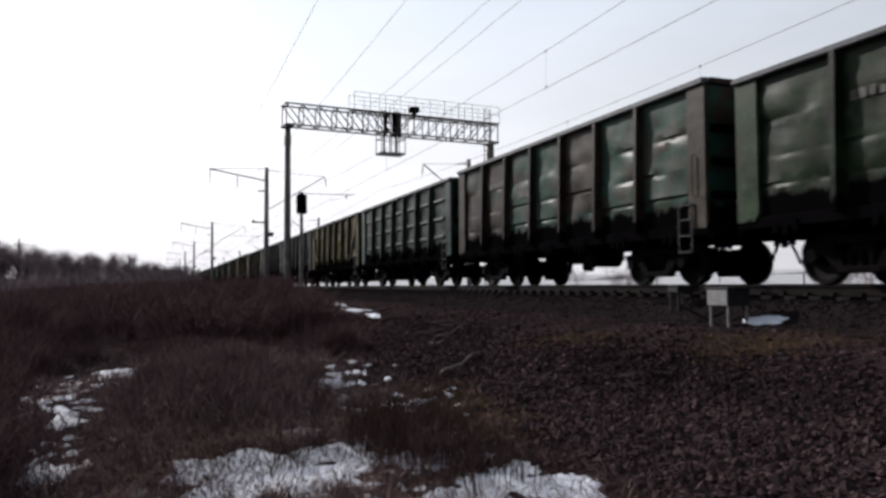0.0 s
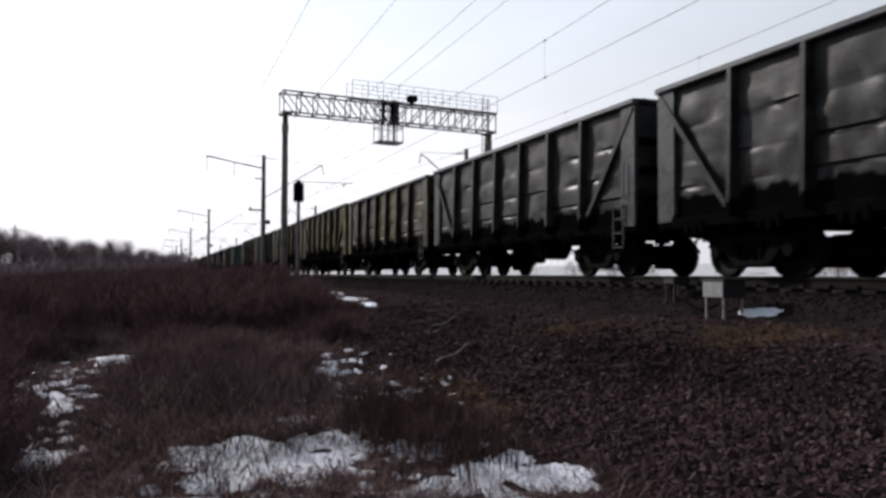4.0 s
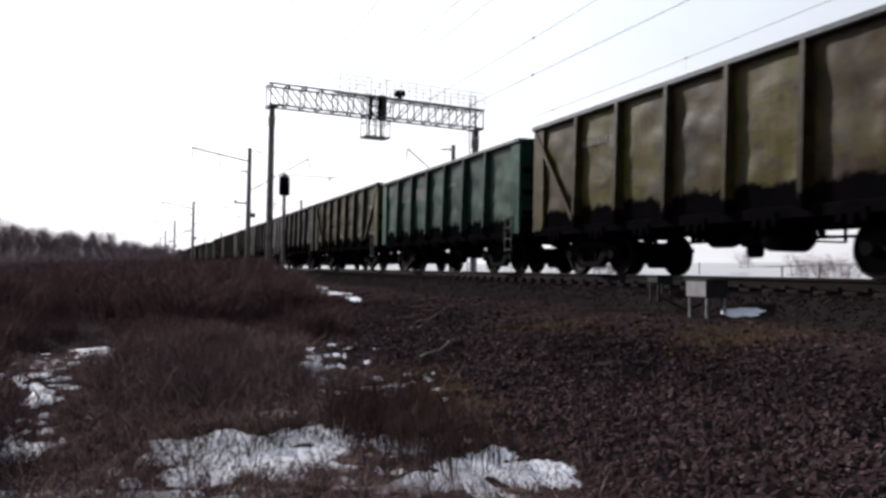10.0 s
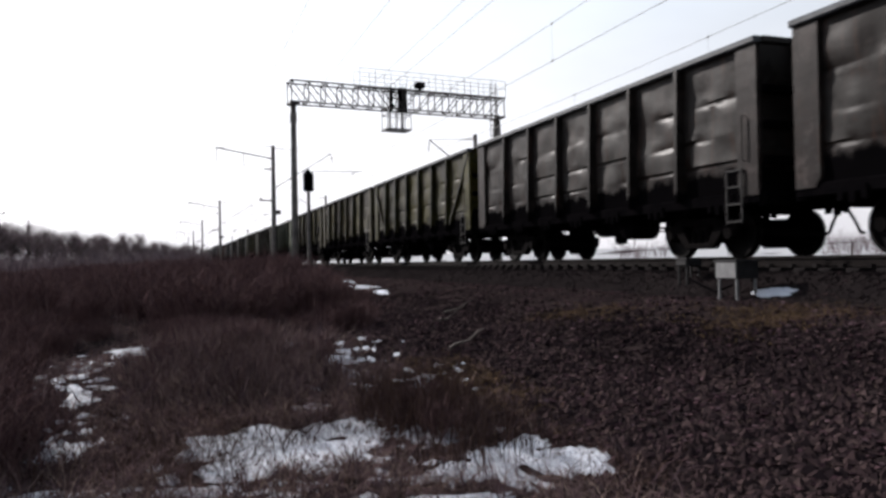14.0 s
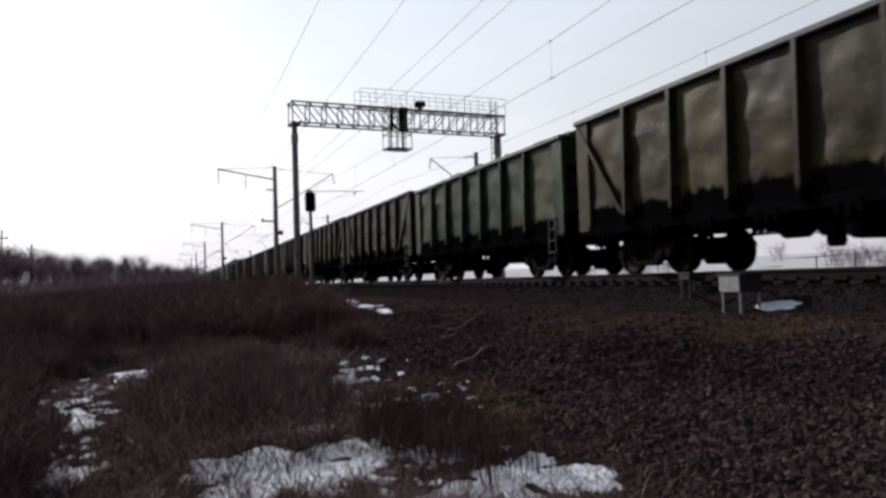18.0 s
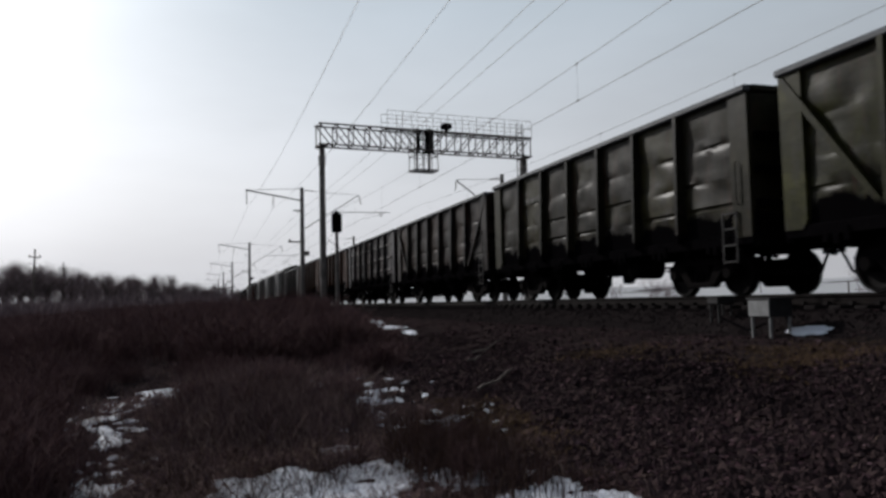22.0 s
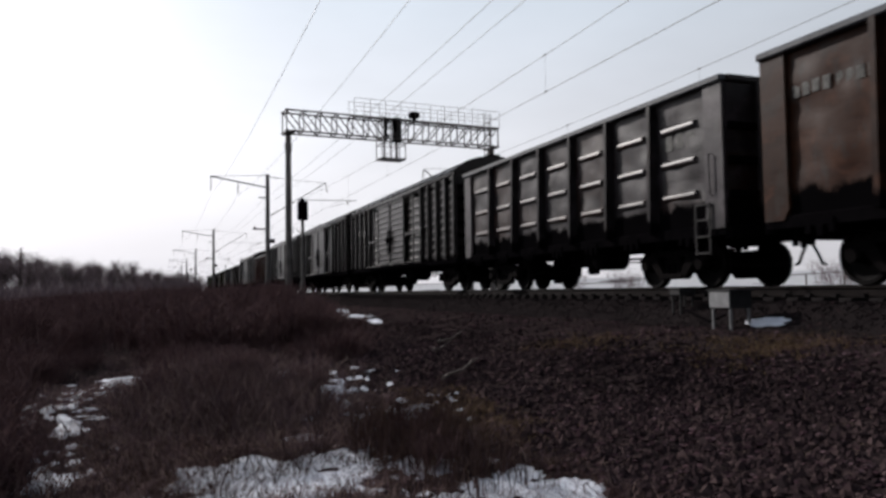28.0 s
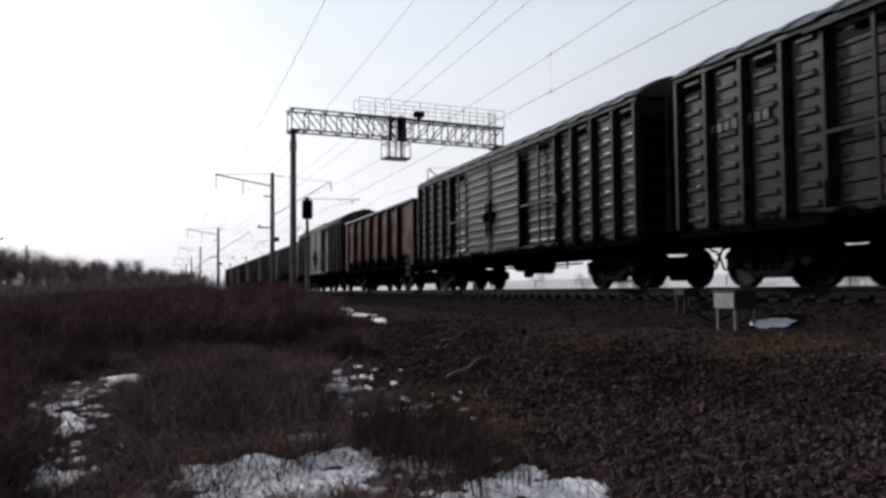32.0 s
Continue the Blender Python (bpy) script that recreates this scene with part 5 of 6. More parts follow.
def track_box(x, y, w, d, h, leg, label, face):
    g = thing("track_box", label, "junction box", pose(x, y, 0))
    z = height(x, y)
    # dark body, pale door: shaded and sunlit sides put into the paint
    b = part("body", Shape().box(-w / 2, w / 2, -d / 2, d / 2, z + leg, z + leg + h, 0.015), SHADEPAINT, g, "grey sheet steel body, shade in its dark paint")
    part("lid", Shape().box(-w / 2 - 0.03, w / 2 + 0.03, -d / 2 - 0.03, d / 2 + 0.03, z + leg + h, z + leg + h + 0.03, 0.01), SHADEPAINT, b)
    part("door", Shape().box(-w / 2 - 0.012, -w / 2 + 0.004, -d / 2 + 0.015, d / 2 - 0.015, z + leg + 0.01, z + leg + h - 0.01, 0.005), face, b, "door on the sunward side, light put into its paint")
    for sx in (-1, 1):
        for sy in (-1, 1):
            part("leg", Shape().box(sx * (w / 2 - 0.04) - 0.022, sx * (w / 2 - 0.04) + 0.022, sy * (d / 2 - 0.05) - 0.022, sy * (d / 2 - 0.05) + 0.022, z - 0.15, z + leg, 0.01), face, g)
    return g


track_box(8.93, 10.45, 0.45, 0.52, 0.28, 0.34, "grey steel track box with a sunlit pale door on four legs", LITPAINT)
track_box(9.5, 12.45, 0.36, 0.34, 0.12, 0.30, "low grey cable box on legs beside the ballast", LADDER)
part("cable", Shape().path([(8.7, 10.3, height(8.7, 10.3) + 0.25), (8.85, 10.9, height(8.85, 10.9) + 0.12), (9.3, 12.2, height(9.3, 12.2) + 0.16)], 0.02), NEARBLACK, None)
tagged(bpy.data.objects["cable"], "black cable sagging between the two track boxes", "cable")


# ---- snow patches ----
PATCHES = [(0.88, 6.95, 1.1, 1.18, 11), (0.2, 5.95, 0.4, 0.14, 12), (2.72, 5.75, 0.55, 0.68, 13), (3.0, 5.45, 0.36, 0.55, 14), (2.2, 5.6, 0.45, 0.4, 34), (-0.87, 6.25, 0.32, 0.2, 15), (-0.92, 7.75, 0.26, 0.6, 16),
           (-1.0, 9.8, 0.22, 0.4, 17), (-0.7, 15.8, 0.5, 1.0, 18), (-1.1, 11.2, 0.13, 0.4, 19), (1.8, 12.0, 0.135, 0.4, 20), (1.95, 11.4, 0.12, 0.3, 30), (1.6, 12.9, 0.13, 0.4, 35), (2.15, 11.0, 0.13, 0.25, 36), (1.35, 13.6, 0.12, 0.5, 37), (2.25, 6.75, 0.3, 0.45, 33), (6.8, 28.0, 0.32, 2.3, 21), (6.35, 24.0, 0.22, 1.0, 22), (7.05, 31.8, 0.22, 1.4, 23),
           (2.75, 7.85, 0.12, 0.35, 24), (1.40, 8.45, 0.26, 0.3, 25), (9.2, 9.9, 0.18, 0.48, 26), (1.85, 5.6, 0.5, 0.16, 27), (-1.15, 12.8, 0.13, 0.5, 28), (-0.36, 6.12, 0.16, 0.13, 29), (1.2, 4.7, 1.5, 0.5, 31), (7.9, 46.0, 0.25, 0.7, 32)]

sr = random.Random(3)
for q in range(70):
    y = 5.0 + 11 * sr.random() ** 1.3
    x = sr.uniform(-1.5, 3.0)
    if abs(x + 0.9 - 0.25 * sr.random()) < 0.5 or (1.6 < x < 2.9 and y > 8) or y < 8:
        PATCHES.append((x, y, sr.uniform(0.04, 0.13), sr.uniform(0.08, 0.32), 100 + q))

for chain, many in (((( -1.05, 7.3), (-1.1, 10.0), (-1.25, 12.5), (-0.6, 17.5)), 90), (((0.9, 15.0), (1.8, 12.2), (2.3, 10.6), (2.8, 8.2)), 170), (((0.5, 14.6), (1.6, 13.2), (2.6, 12.0), (3.5, 10.5)), 16), (((2.5, 8.2), (3.2, 9.6)), 40), (((-1.4, 5.6), (0.4, 5.5), (1.9, 6.4), (2.2, 7.6)), 90)):
    for q in range(many):
        u = sr.random() * (len(chain) - 1)
        (xa, ya), (xb, yb) = chain[int(u)], chain[int(u) + 1]
        k = u - int(u)
        y = ya + (yb - ya) * k
        PATCHES.append((xa + (xb - xa) * k + sr.gauss(0, 0.16 + 0.012 * y), y + sr.gauss(0, 0.2), sr.uniform(0.03, 0.15), sr.uniform(0.04, 0.16), 300 + q))


def edge_radius(a, sd):
    c, q = math.cos(a), math.sin(a)
    return 0.85 + 0.42 * noise.noise((c * 1.6, q * 1.6, sd)) + 0.22 * noise.noise((c * 5, q * 5, sd)) + 0.16 * noise.noise((c * 13, q * 13, sd))


CELLS = {}
for p in PATCHES:
    for ix in range(math.floor(p[0] - 1.5 * p[2]), math.floor(p[0] + 1.5 * p[2]) + 1):
        for iy in range(math.floor(p[1] - 1.5 * p[3]), math.floor(p[1] + 1.5 * p[3]) + 1):
            CELLS.setdefault((ix, iy), []).append(p)


def inside_snow(x, y, grow=1.0):
    for cx, cy, rx, ry, sd in CELLS.get((math.floor(x), math.floor(y)), ()):
        d = ((x - cx) / rx) ** 2 + ((y - cy) / ry) ** 2
        if d < 2.2 and d < (edge_radius(math.atan2((y - cy) / ry, (x - cx) / rx), sd) * grow) ** 2:
            return True
    return False


FLECK_V, FLECK_F = [], []
for cx, cy, rx, ry, sd in PATCHES:
    vs, fs = [(cx, cy, height(cx, cy) + (0.02 if rx > 0.14 else 0.012) + (0.03 if cx > 8.7 else 0.0))], []
    na, nr = (96, 9) if rx > 0.14 else (20, 3)
    for j in range(1, nr + 1):
        for i in range(na):
            a = 2 * math.pi * i / na
            r = edge_radius(a, sd)
            k = j / nr
            x, y = cx + rx * r * k * math.cos(a), cy + ry * r * k * math.sin(a)
            vs.append((x, y, height(x, y) + (0.026 if rx > 0.14 else 0.018) * (1 - k ** 6) - 0.008 + (0.03 if cx > 8.7 else 0.0) + 0.016 * noise.noise((x * 6, y * 6, sd))))
    fs += [(0, 1 + i, 1 + (i + 1) % na) for i in range(na)]
    for j in range(nr - 1):
        fs += [(1 + j * na + i, 1 + (j + 1) * na + i, 1 + (j + 1) * na + (i + 1) % na, 1 + j * na + (i + 1) % na) for i in range(na)]
    if rx < 0.14:
        FLECK_F += [tuple(q + len(FLECK_V) for q in f) for f in fs]
        FLECK_V += vs
        continue
    bulk("snow_patch", vs, fs, SNOW, "melting patch of old white snow among dead grass", "snow patch", True, kind="")
bulk("snow_flecks", FLECK_V, FLECK_F, SNOW, "small scattered flecks of old snow in dead grass", "snow", True)


# ---- plants ----
def ribbons(base, h, lean, az, width, segs=3, droop=0.25, rng=None):
    """Curved tapering blades: base points, heights, leans, headings and widths, one each."""
    n = len(h)
    s = np.linspace(0, 1, segs + 1)[None, :]
    ux, uy = np.cos(az)[:, None], np.sin(az)[:, None]
    run = lean[:, None] * h[:, None] * s ** 1.6
    px, py = base[:, 0:1] + ux * run, base[:, 1:2] + uy * run
    pz = base[:, 2:3] + h[:, None] * (s - droop * lean[:, None] * s ** 2)
    tw = rng.uniform(0, np.pi, n)[:, None]
    wx, wy = np.cos(tw) * width[:, None] / 2 * (1 - 0.85 * s), np.sin(tw) * width[:, None] / 2 * (1 - 0.85 * s)
    a = np.stack([px - wx, py - wy, pz], -1)
    b = np.stack([px + wx, py + wy, pz], -1)
    vs = np.stack([a, b], 2).reshape(-1, 3)
    k = (segs + 1) * 2
    one = np.array([(2 * i, 2 * i + 1, 2 * i + 3, 2 * i + 2) for i in range(segs)])
    fs = (np.arange(n)[:, None, None] * k + one[None]).reshape(-1, 4)
    return vs, fs


GRASS = islands("dead grass", [(0.1045, 0.07084, 0.07414), (0.141, 0.09875, 0.0909), (0.06477, 0.04295, 0.05023), (0.209, 0.1556, 0.1315), (0.1045, 0.06655, 0.06936), (0.0794, 0.05368, 0.06219)])
SHORTGRASS = islands("short bank grass", [(0.050, 0.035, 0.034), (0.068, 0.048, 0.042), (0.034, 0.024, 0.026), (0.090, 0.066, 0.054), (0.042, 0.030, 0.029)])
STALK = islands("dark weed stalks", [(0.034, 0.021, 0.020), (0.05, 0.031, 0.027), (0.024, 0.016, 0.016), (0.07, 0.044, 0.034)])
LITTER = islands("leaf litter", [(0.02701, 0.01551, 0.01918), (0.03782, 0.02204, 0.02624), (0.01801, 0.01061, 0.01412), (0.05943, 0.0359, 0.04036), (0.03062, 0.01796, 0.02219), (0.07656, 0.0506, 0.0565)])
TWIG = islands("red brown twigs", [(0.07426, 0.04379, 0.04598), (0.09996, 0.06093, 0.06098), (0.05331, 0.03332, 0.03699), (0.1286, 0.08378, 0.07997)])
BARK = worn("grey bark", (0.035, 0.03, 0.028), (0.07, 0.06, 0.055), 5.0, 0.9, 0, 0.6)
# far twigs: distance haze put into the colour, paler and greyer than TWIG
HAZETWIG = islands("hazy grey brown twigs", [(0.132, 0.101, 0.110), (0.178, 0.139, 0.146), (0.101, 0.079, 0.089), (0.224, 0.179, 0.181)])


def ground_points(rng, n, xs, ys, density, snow=True):
    out = []
    while len(out) < n:
        x, y = rng.uniform(*xs), rng.uniform(*ys)
        if rng.uniform() > density(x, y):
            continue
        if snow and inside_snow(x, y, 0.92) and rng.uniform() > (0.015 if x > -0.2 else 0.12):
            continue
        out.append((x, y, height(x, y) - 0.01))
    return np.array(out)


rng = np.random.default_rng(4)


def turf(name, n, xs, ys, dens, h, lean, width, material, label, snow=True, clump=True):
    pts = ground_points(rng, max(1, n // 9) if clump else n, xs, ys, dens, snow)
    if clump:
        pts = np.repeat(pts, 9, 0)
        pts[:, :2] += rng.normal(0, 0.05, (len(pts), 2))
    m = len(pts)
    vs, fs = ribbons(pts, rng.uniform(*h, m), rng.uniform(*lean, m), rng.uniform(0, 2 * np.pi, m), rng.uniform(*width, m), 3, 0.45, rng)
    bulk(name, vs, fs, material, label, "grass")


turf("dead_grass", 26000, (-7, 3.3), (3.2, 26), lambda x, y: min(1.0, 8.0 / y) * (0.35 + 0.65 * (noise.noise((x * 0.9, y * 0.5, 7)) > -0.1)), (0.10, 0.34), (0.4, 1.5), (0.006, 0.014), GRASS, "matted dead brown grass between the snow patches")
turf("tussock_grass", 12000, (-1.5, 3.6), (8.6, 15.5), lambda x, y: math.exp(-((x - 0.95) / 0.85) ** 2 - ((y - 10.8) / 1.5) ** 2), (0.25, 0.62), (0.2, 1.1), (0.007, 0.016), GRASS, "tall dead grass on a hummock", True)
turf("weed_stalks", 1600, (1.5, 3.3), (6.5, 10.0), lambda x, y: math.exp(-((x - 2.4) / 0.45) ** 2 - ((y - 7.6) / 1.0) ** 2), (0.2, 0.6), (0.05, 0.6), (0.006, 0.012), STALK, "dark upright weed stalks by the snow", False)
turf("weed_stalks", 2600, (-3.5, 1.2), (5.0, 9.5), lambda x, y: 0.6, (0.15, 0.5), (0.1, 1.2), (0.005, 0.010), STALK, "dark weed stalks lying over the snow", False)
turf("bank_grass", 24000, (2.6, 9.0), (3.0, 44), lambda x, y: min(1.0, 10.0 / y) * 0.8, (0.03, 0.11), (0.4, 1.8), (0.006, 0.015), SHORTGRASS, "short dead grass on the railway bank")

turf("near_grass", 30000, (-4.5, 2.9), (4.0, 12.5), lambda x, y: min(1.0, 6.5 / y) * (1.0 if noise.noise((x * 1.3, y * 1.0, 17)) > -0.15 else 0.25), (0.12, 0.42), (0.5, 2.0), (0.005, 0.012), GRASS, "dense matted dead grass with melting snow")
turf("lying_stalks", 3200, (-2.5, 3.4), (4.2, 9.0), lambda x, y: 1.0 if 0.7 < noise.noise((x * 1.1, y * 1.1, 27)) + 0.8 else 0.15, (0.12, 0.4), (0.8, 2.6), (0.004, 0.008), STALK, "thin dark stalks bent over the snow", False)

turf("snow_stalks", 5200, (-0.6, 3.3), (4.4, 8.5), lambda x, y: 1.0 if noise.noise((x * 1.7, y * 1.7, 41)) > -0.05 else 0.2, (0.08, 0.32), (0.8, 3.0), (0.004, 0.008), STALK, "dark bent stalks sticking out of the snow", False)
turf("snow_stems", 420, (-0.4, 1.5), (6.2, 8.6), lambda x, y: 1.0 if x < 0.7 else 0.4, (0.25, 0.6), (0.3, 2.2), (0.006, 0.011), STALK, "long dark stems bent over the snow", False, False)
turf("upright_stems", 900, (1.7, 2.9), (5.6, 8.0), lambda x, y: 1.0 if noise.noise((x * 2, y * 2, 3)) > -0.2 else 0.3, (0.25, 0.55), (0.05, 0.5), (0.006, 0.011), STALK, "dark upright weed stems by the snow", False, False)
OCHRE = islands("ochre dry grass", [(0.10, 0.066, 0.036), (0.13, 0.09, 0.05), (0.07, 0.046, 0.028), (0.085, 0.055, 0.034)])
for ox, oy, sx, sy, many in ((3.3, 8.6, 0.35, 1.3, 3200), (7.6, 8.3, 0.9, 0.8, 2600), (6.6, 11.5, 0.6, 1.2, 1500)):
    turf("ochre_grass", many, (ox - 2 * sx, ox + 2 * sx), (oy - 2 * sy, oy + 2 * sy), lambda x, y: math.exp(-((x - ox) / sx) ** 2 - ((y - oy) / sy) ** 2), (0.05, 0.16), (0.5, 2.0), (0.006, 0.014), OCHRE, "short ochre dry grass on the bank")
# leaf litter and clods on the bank
pts = ground_points(rng, 16000, (2.4, 9.0), (2.6, 34), lambda x, y: min(1.0, 7.0 / y) * (1.0 if x > 3.0 else 0.4) * (1.0 if noise.noise((x * 0.8, y * 0.6, 31)) > -0.12 else 0.3))
n = len(pts)
ang, tilt, size = rng.uniform(0, 2 * np.pi, n), rng.uniform(-0.4, 0.4, n), rng.uniform(0.008, 0.034, n)
quad = []
for u, v, w in ((-1, -0.6, 0.0), (0, -0.75, 0.35), (1, -0.5, 0.05), (1, 0.5, 0.1), (0, 0.75, 0.45), (-1, 0.6, 0.05)):
    x = pts[:, 0] + size * (u * np.cos(ang) - v * np.sin(ang))
    y = pts[:, 1] + size * (u * np.sin(ang) + v * np.cos(ang))
    quad.append(np.stack([x, y, pts[:, 2] + 0.015 + size * (w + 0.3 + tilt * u + 0.5 * tilt * v)], -1))
vs = np.stack(quad, 1).reshape(-1, 3)
fs = (np.arange(n)[:, None, None] * 6 + np.array([(0, 1, 4, 5), (1, 2, 3, 4)])[None]).reshape(-1, 4)
bulk("leaf_litter", vs, fs, LITTER, "curled brown dead leaves and clods on the bank", "leaf litter")

# rough clods and stones that cover the bank
CLOD = islands("earth clods", [(0.0205, 0.0138, 0.0150), (0.0270, 0.0182, 0.0192), (0.0160, 0.0114, 0.0126), (0.0350, 0.0240, 0.0240), (0.0225, 0.0152, 0.0164), (0.0430, 0.0300, 0.0300)])
pts = ground_points(rng, 30000, (2.7, 9.95), (2.8, 26), lambda x, y: min(1.0, (6.5 / y) ** 1.25) * (1.0 if x > 3.3 else 0.5) * (1.0 - 0.93 * ease(5.6, 7.6, x + 0.7 * noise.noise((x * 0.7, y * 0.5, 51)))) * (0.45 + 0.9 * max(0.0, noise.noise((x * 1.1, y * 0.9, 52)) + 0.4)))
m = len(pts)
r = 0.018 + 0.055 * rng.uniform(0, 1, m) ** 1.7
blob = np.array([(1, 0, 0), (-1, 0, 0), (0, 1, 0), (0, -1, 0), (0, 0, 0.6), (0, 0, -0.6)], float)
turn = rng.uniform(0, 2 * np.pi, m)
lump = blob[None] * r[:, None, None] * rng.uniform(0.5, 1.35, (m, 6, 1))
lump = np.stack([lump[..., 0] * np.cos(turn)[:, None] - lump[..., 1] * np.sin(turn)[:, None], lump[..., 0] * np.sin(turn)[:, None] + lump[..., 1] * np.cos(turn)[:, None], lump[..., 2] + rng.uniform(-0.3, 0.3, (m, 6)) * r[:, None]], -1)
vs = pts[:, None, :] + np.array([0, 0, 0.012]) + lump
eight = np.array([(0, 2, 4), (2, 1, 4), (1, 3, 4), (3, 0, 4), (2, 0, 5), (1, 2, 5), (3, 1, 5), (0, 3, 5)])
DARKCLOD = islands("darker clods", [(0.0135, 0.0095, 0.0104), (0.0180, 0.0125, 0.0133), (0.0110, 0.0080, 0.0090), (0.0235, 0.0165, 0.0168)])
# clods to the right of this wavy line take the darker tones
by_track = pts[:, 0] + 0.35 * np.sin(pts[:, 1] * 0.9) + rng.normal(0, 0.25, m) > 4.9 + 0.05 * pts[:, 1]
for pick, tone, name, label, cat in ((~by_track, CLOD, "bank_clods", "dark brown clods and stones on the bank", "clods"), (by_track, DARKCLOD, "sooty_clods", "darker brown clods and small ballast on the bank", "clods")):
    k = int(pick.sum())
    bulk(name, vs[pick].reshape(-1, 3), (np.arange(k)[:, None, None] * 6 + eight[None]).reshape(-1, 3), tone, label, cat)

# ballast stones at the near shoulder and between the sleepers
STONE = islands("ballast stones", [(0.0095, 0.0075, 0.0078), (0.0125, 0.0100, 0.0102), (0.0080, 0.0064, 0.0066), (0.0165, 0.0135, 0.0132)])
m = 15000
bx = np.where(rng.uniform(0, 1, m) < 0.6, rng.uniform(8.9, 10.1, m), rng.uniform(10.0, 12.8, m))
by = 4 + 40 * rng.uniform(0, 1, m) ** 1.5
free = np.array([not inside_snow(x, y, 1.1) for x, y in zip(bx, by)])
bx, by = bx[free], by[free]
m = len(bx)
bz = np.array([height(x, y) for x, y in zip(bx, by)])
r = rng.uniform(0.018, 0.04, m)
oct_v = np.array([(1, 0, 0), (-1, 0, 0), (0, 1, 0), (0, -1, 0), (0, 0, 0.8), (0, 0, -0.8)], float)
vs = np.stack([bx, by, bz + 0.01], -1)[:, None, :] + (oct_v[None] * r[:, None, None] * rng.uniform(0.6, 1.3, (m, 6, 1)))
oct_f = np.array([(0, 2, 4), (2, 1, 4), (1, 3, 4), (3, 0, 4), (2, 0, 5), (1, 2, 5), (3, 1, 5), (0, 3, 5)])
fs = (np.arange(m)[:, None, None] * 6 + oct_f[None]).reshape(-1, 3)
bulk("ballast_stones", vs.reshape(-1, 3), fs, STONE, "grey brown crushed stone ballast", "ballast")


def bush_mesh(seed, stems=130, twigs=7, thick=1.0):
    """Thin branching stems from one root, one metre high."""
    r = np.random.default_rng(seed)
    base = np.zeros((stems, 3))
    base[:, :2] = r.normal(0, 0.16, (stems, 2))
    h, lean, az = r.uniform(0.55, 1.05, stems), r.uniform(0.05, 0.75, stems), r.uniform(0, 2 * np.pi, stems)
    v1, f1 = ribbons(base, h, lean, az, thick * r.uniform(0.010, 0.02, stems), 4, 0.2, r)
    idx = np.repeat(np.arange(stems), twigs)
    k = r.uniform(0.3, 0.95, len(idx))
    tb = np.stack([base[idx, 0] + np.cos(az[idx]) * lean[idx] * h[idx] * k ** 1.6, base[idx, 1] + np.sin(az[idx]) * lean[idx] * h[idx] * k ** 1.6, h[idx] * (k - 0.2 * lean[idx] * k ** 2)], -1)
    v2, f2 = ribbons(tb, r.uniform(0.12, 0.32, len(idx)), r.uniform(0.3, 1.4, len(idx)), r.uniform(0, 2 * np.pi, len(idx)), r.uniform(0.006, 0.011, len(idx)), 2, 0.2, r)
    me = bpy.data.meshes.new("bush")
    me.from_pydata(np.vstack([v1, v2]).tolist(), [], f1.tolist() + (f2 + len(v1)).tolist())
    return me


BUSHES = [bush_mesh(20 + i) for i in range(6)]
THIN = [bush_mesh(60 + i, 26, 9, 0.7) for i in range(3)]


for me in THIN:
    me.materials.append(HAZETWIG)


FAR_V, FAR_F = [], []


def bush(x, y, size, wide, i, label="leafless red brown bush in dead grass"):
    if 27 < y and x < 9:
        me, m, k = BUSHES[i % 6], pose(x, y, height(x, y) - 0.03, 0, 0, random.uniform(0, 360)) @ Matrix.Diagonal((size * wide, size * wide, size, 1)), sum(len(q) for q in FAR_V)
        co = np.empty(len(me.vertices) * 3)
        me.vertices.foreach_get("co", co)
        FAR_V.append(co.reshape(-1, 3) @ np.array(m.to_3x3()).T + np.array(m.translation))
        lo = np.empty(len(me.loops), dtype=int)
        me.loops.foreach_get("vertex_index", lo)
        FAR_F.append(lo.reshape(-1, 4) + k)
        return None
    return thing("bush", label, "bush", pose(x, y, height(x, y) - 0.03, 0, 0, random.uniform(0, 360)) @ Matrix.Diagonal((size * wide, size * wide, size, 1)), group="bushes beside the line", mesh=BUSHES[i % 6], material=TWIG)


br = random.Random(8)
k = 0
while k < 330:
    y = 7 + 68 * br.random() ** 1.4
    x = br.uniform(-16, 7.2)
    az = math.degrees(math.atan2(x, y))
    if az < -16 or (x > 3.2 and y < 19) or (y < 17 and x > -1.4) or (abs(x + 0.8) < 0.9 and y < 19):
        continue
    top = 0.75 if y < 12 else 1.05 if y < 18 else 1.45 if y < 28 else 1.9
    if x > 4.5:
        top *= 0.85
    cap = float(np.interp(az, (-16, -10.6, -1.6, 4, 7.5, 9.3, 11, 13, 16), (-0.5, -0.25, 0.55, 1.15, 1.0, 0.4, -0.35, -1.3, -3.0))) + br.uniform(-0.35, 0.25)
    tall = min(top * br.uniform(0.7, 1.15), 0.03 + math.hypot(x, y) * math.tan(radians(cap)) - height(x, y))
    if tall < 0.3:
        continue
    bush(x, y, tall, br.uniform(0.9, 1.5) * max(1.0, 0.9 / tall), k)
    k += 1
for q in range(90):
    y = br.uniform(8, 21)
    x = br.uniform(-7, -1.5) if q < 60 else br.uniform(-1.0, 3.4)
    if q >= 60 and y < 13.5:
        continue
    bush(x, y, br.uniform(0.4, 0.75), br.uniform(1.1, 1.7), q)
for q in range(46):
    y = br.uniform(6.2, 14.5)
    bush(y * math.tan(radians(br.uniform(-15.5, -10.2))), y, br.uniform(0.5, 0.9), br.uniform(1.0, 1.5), q)
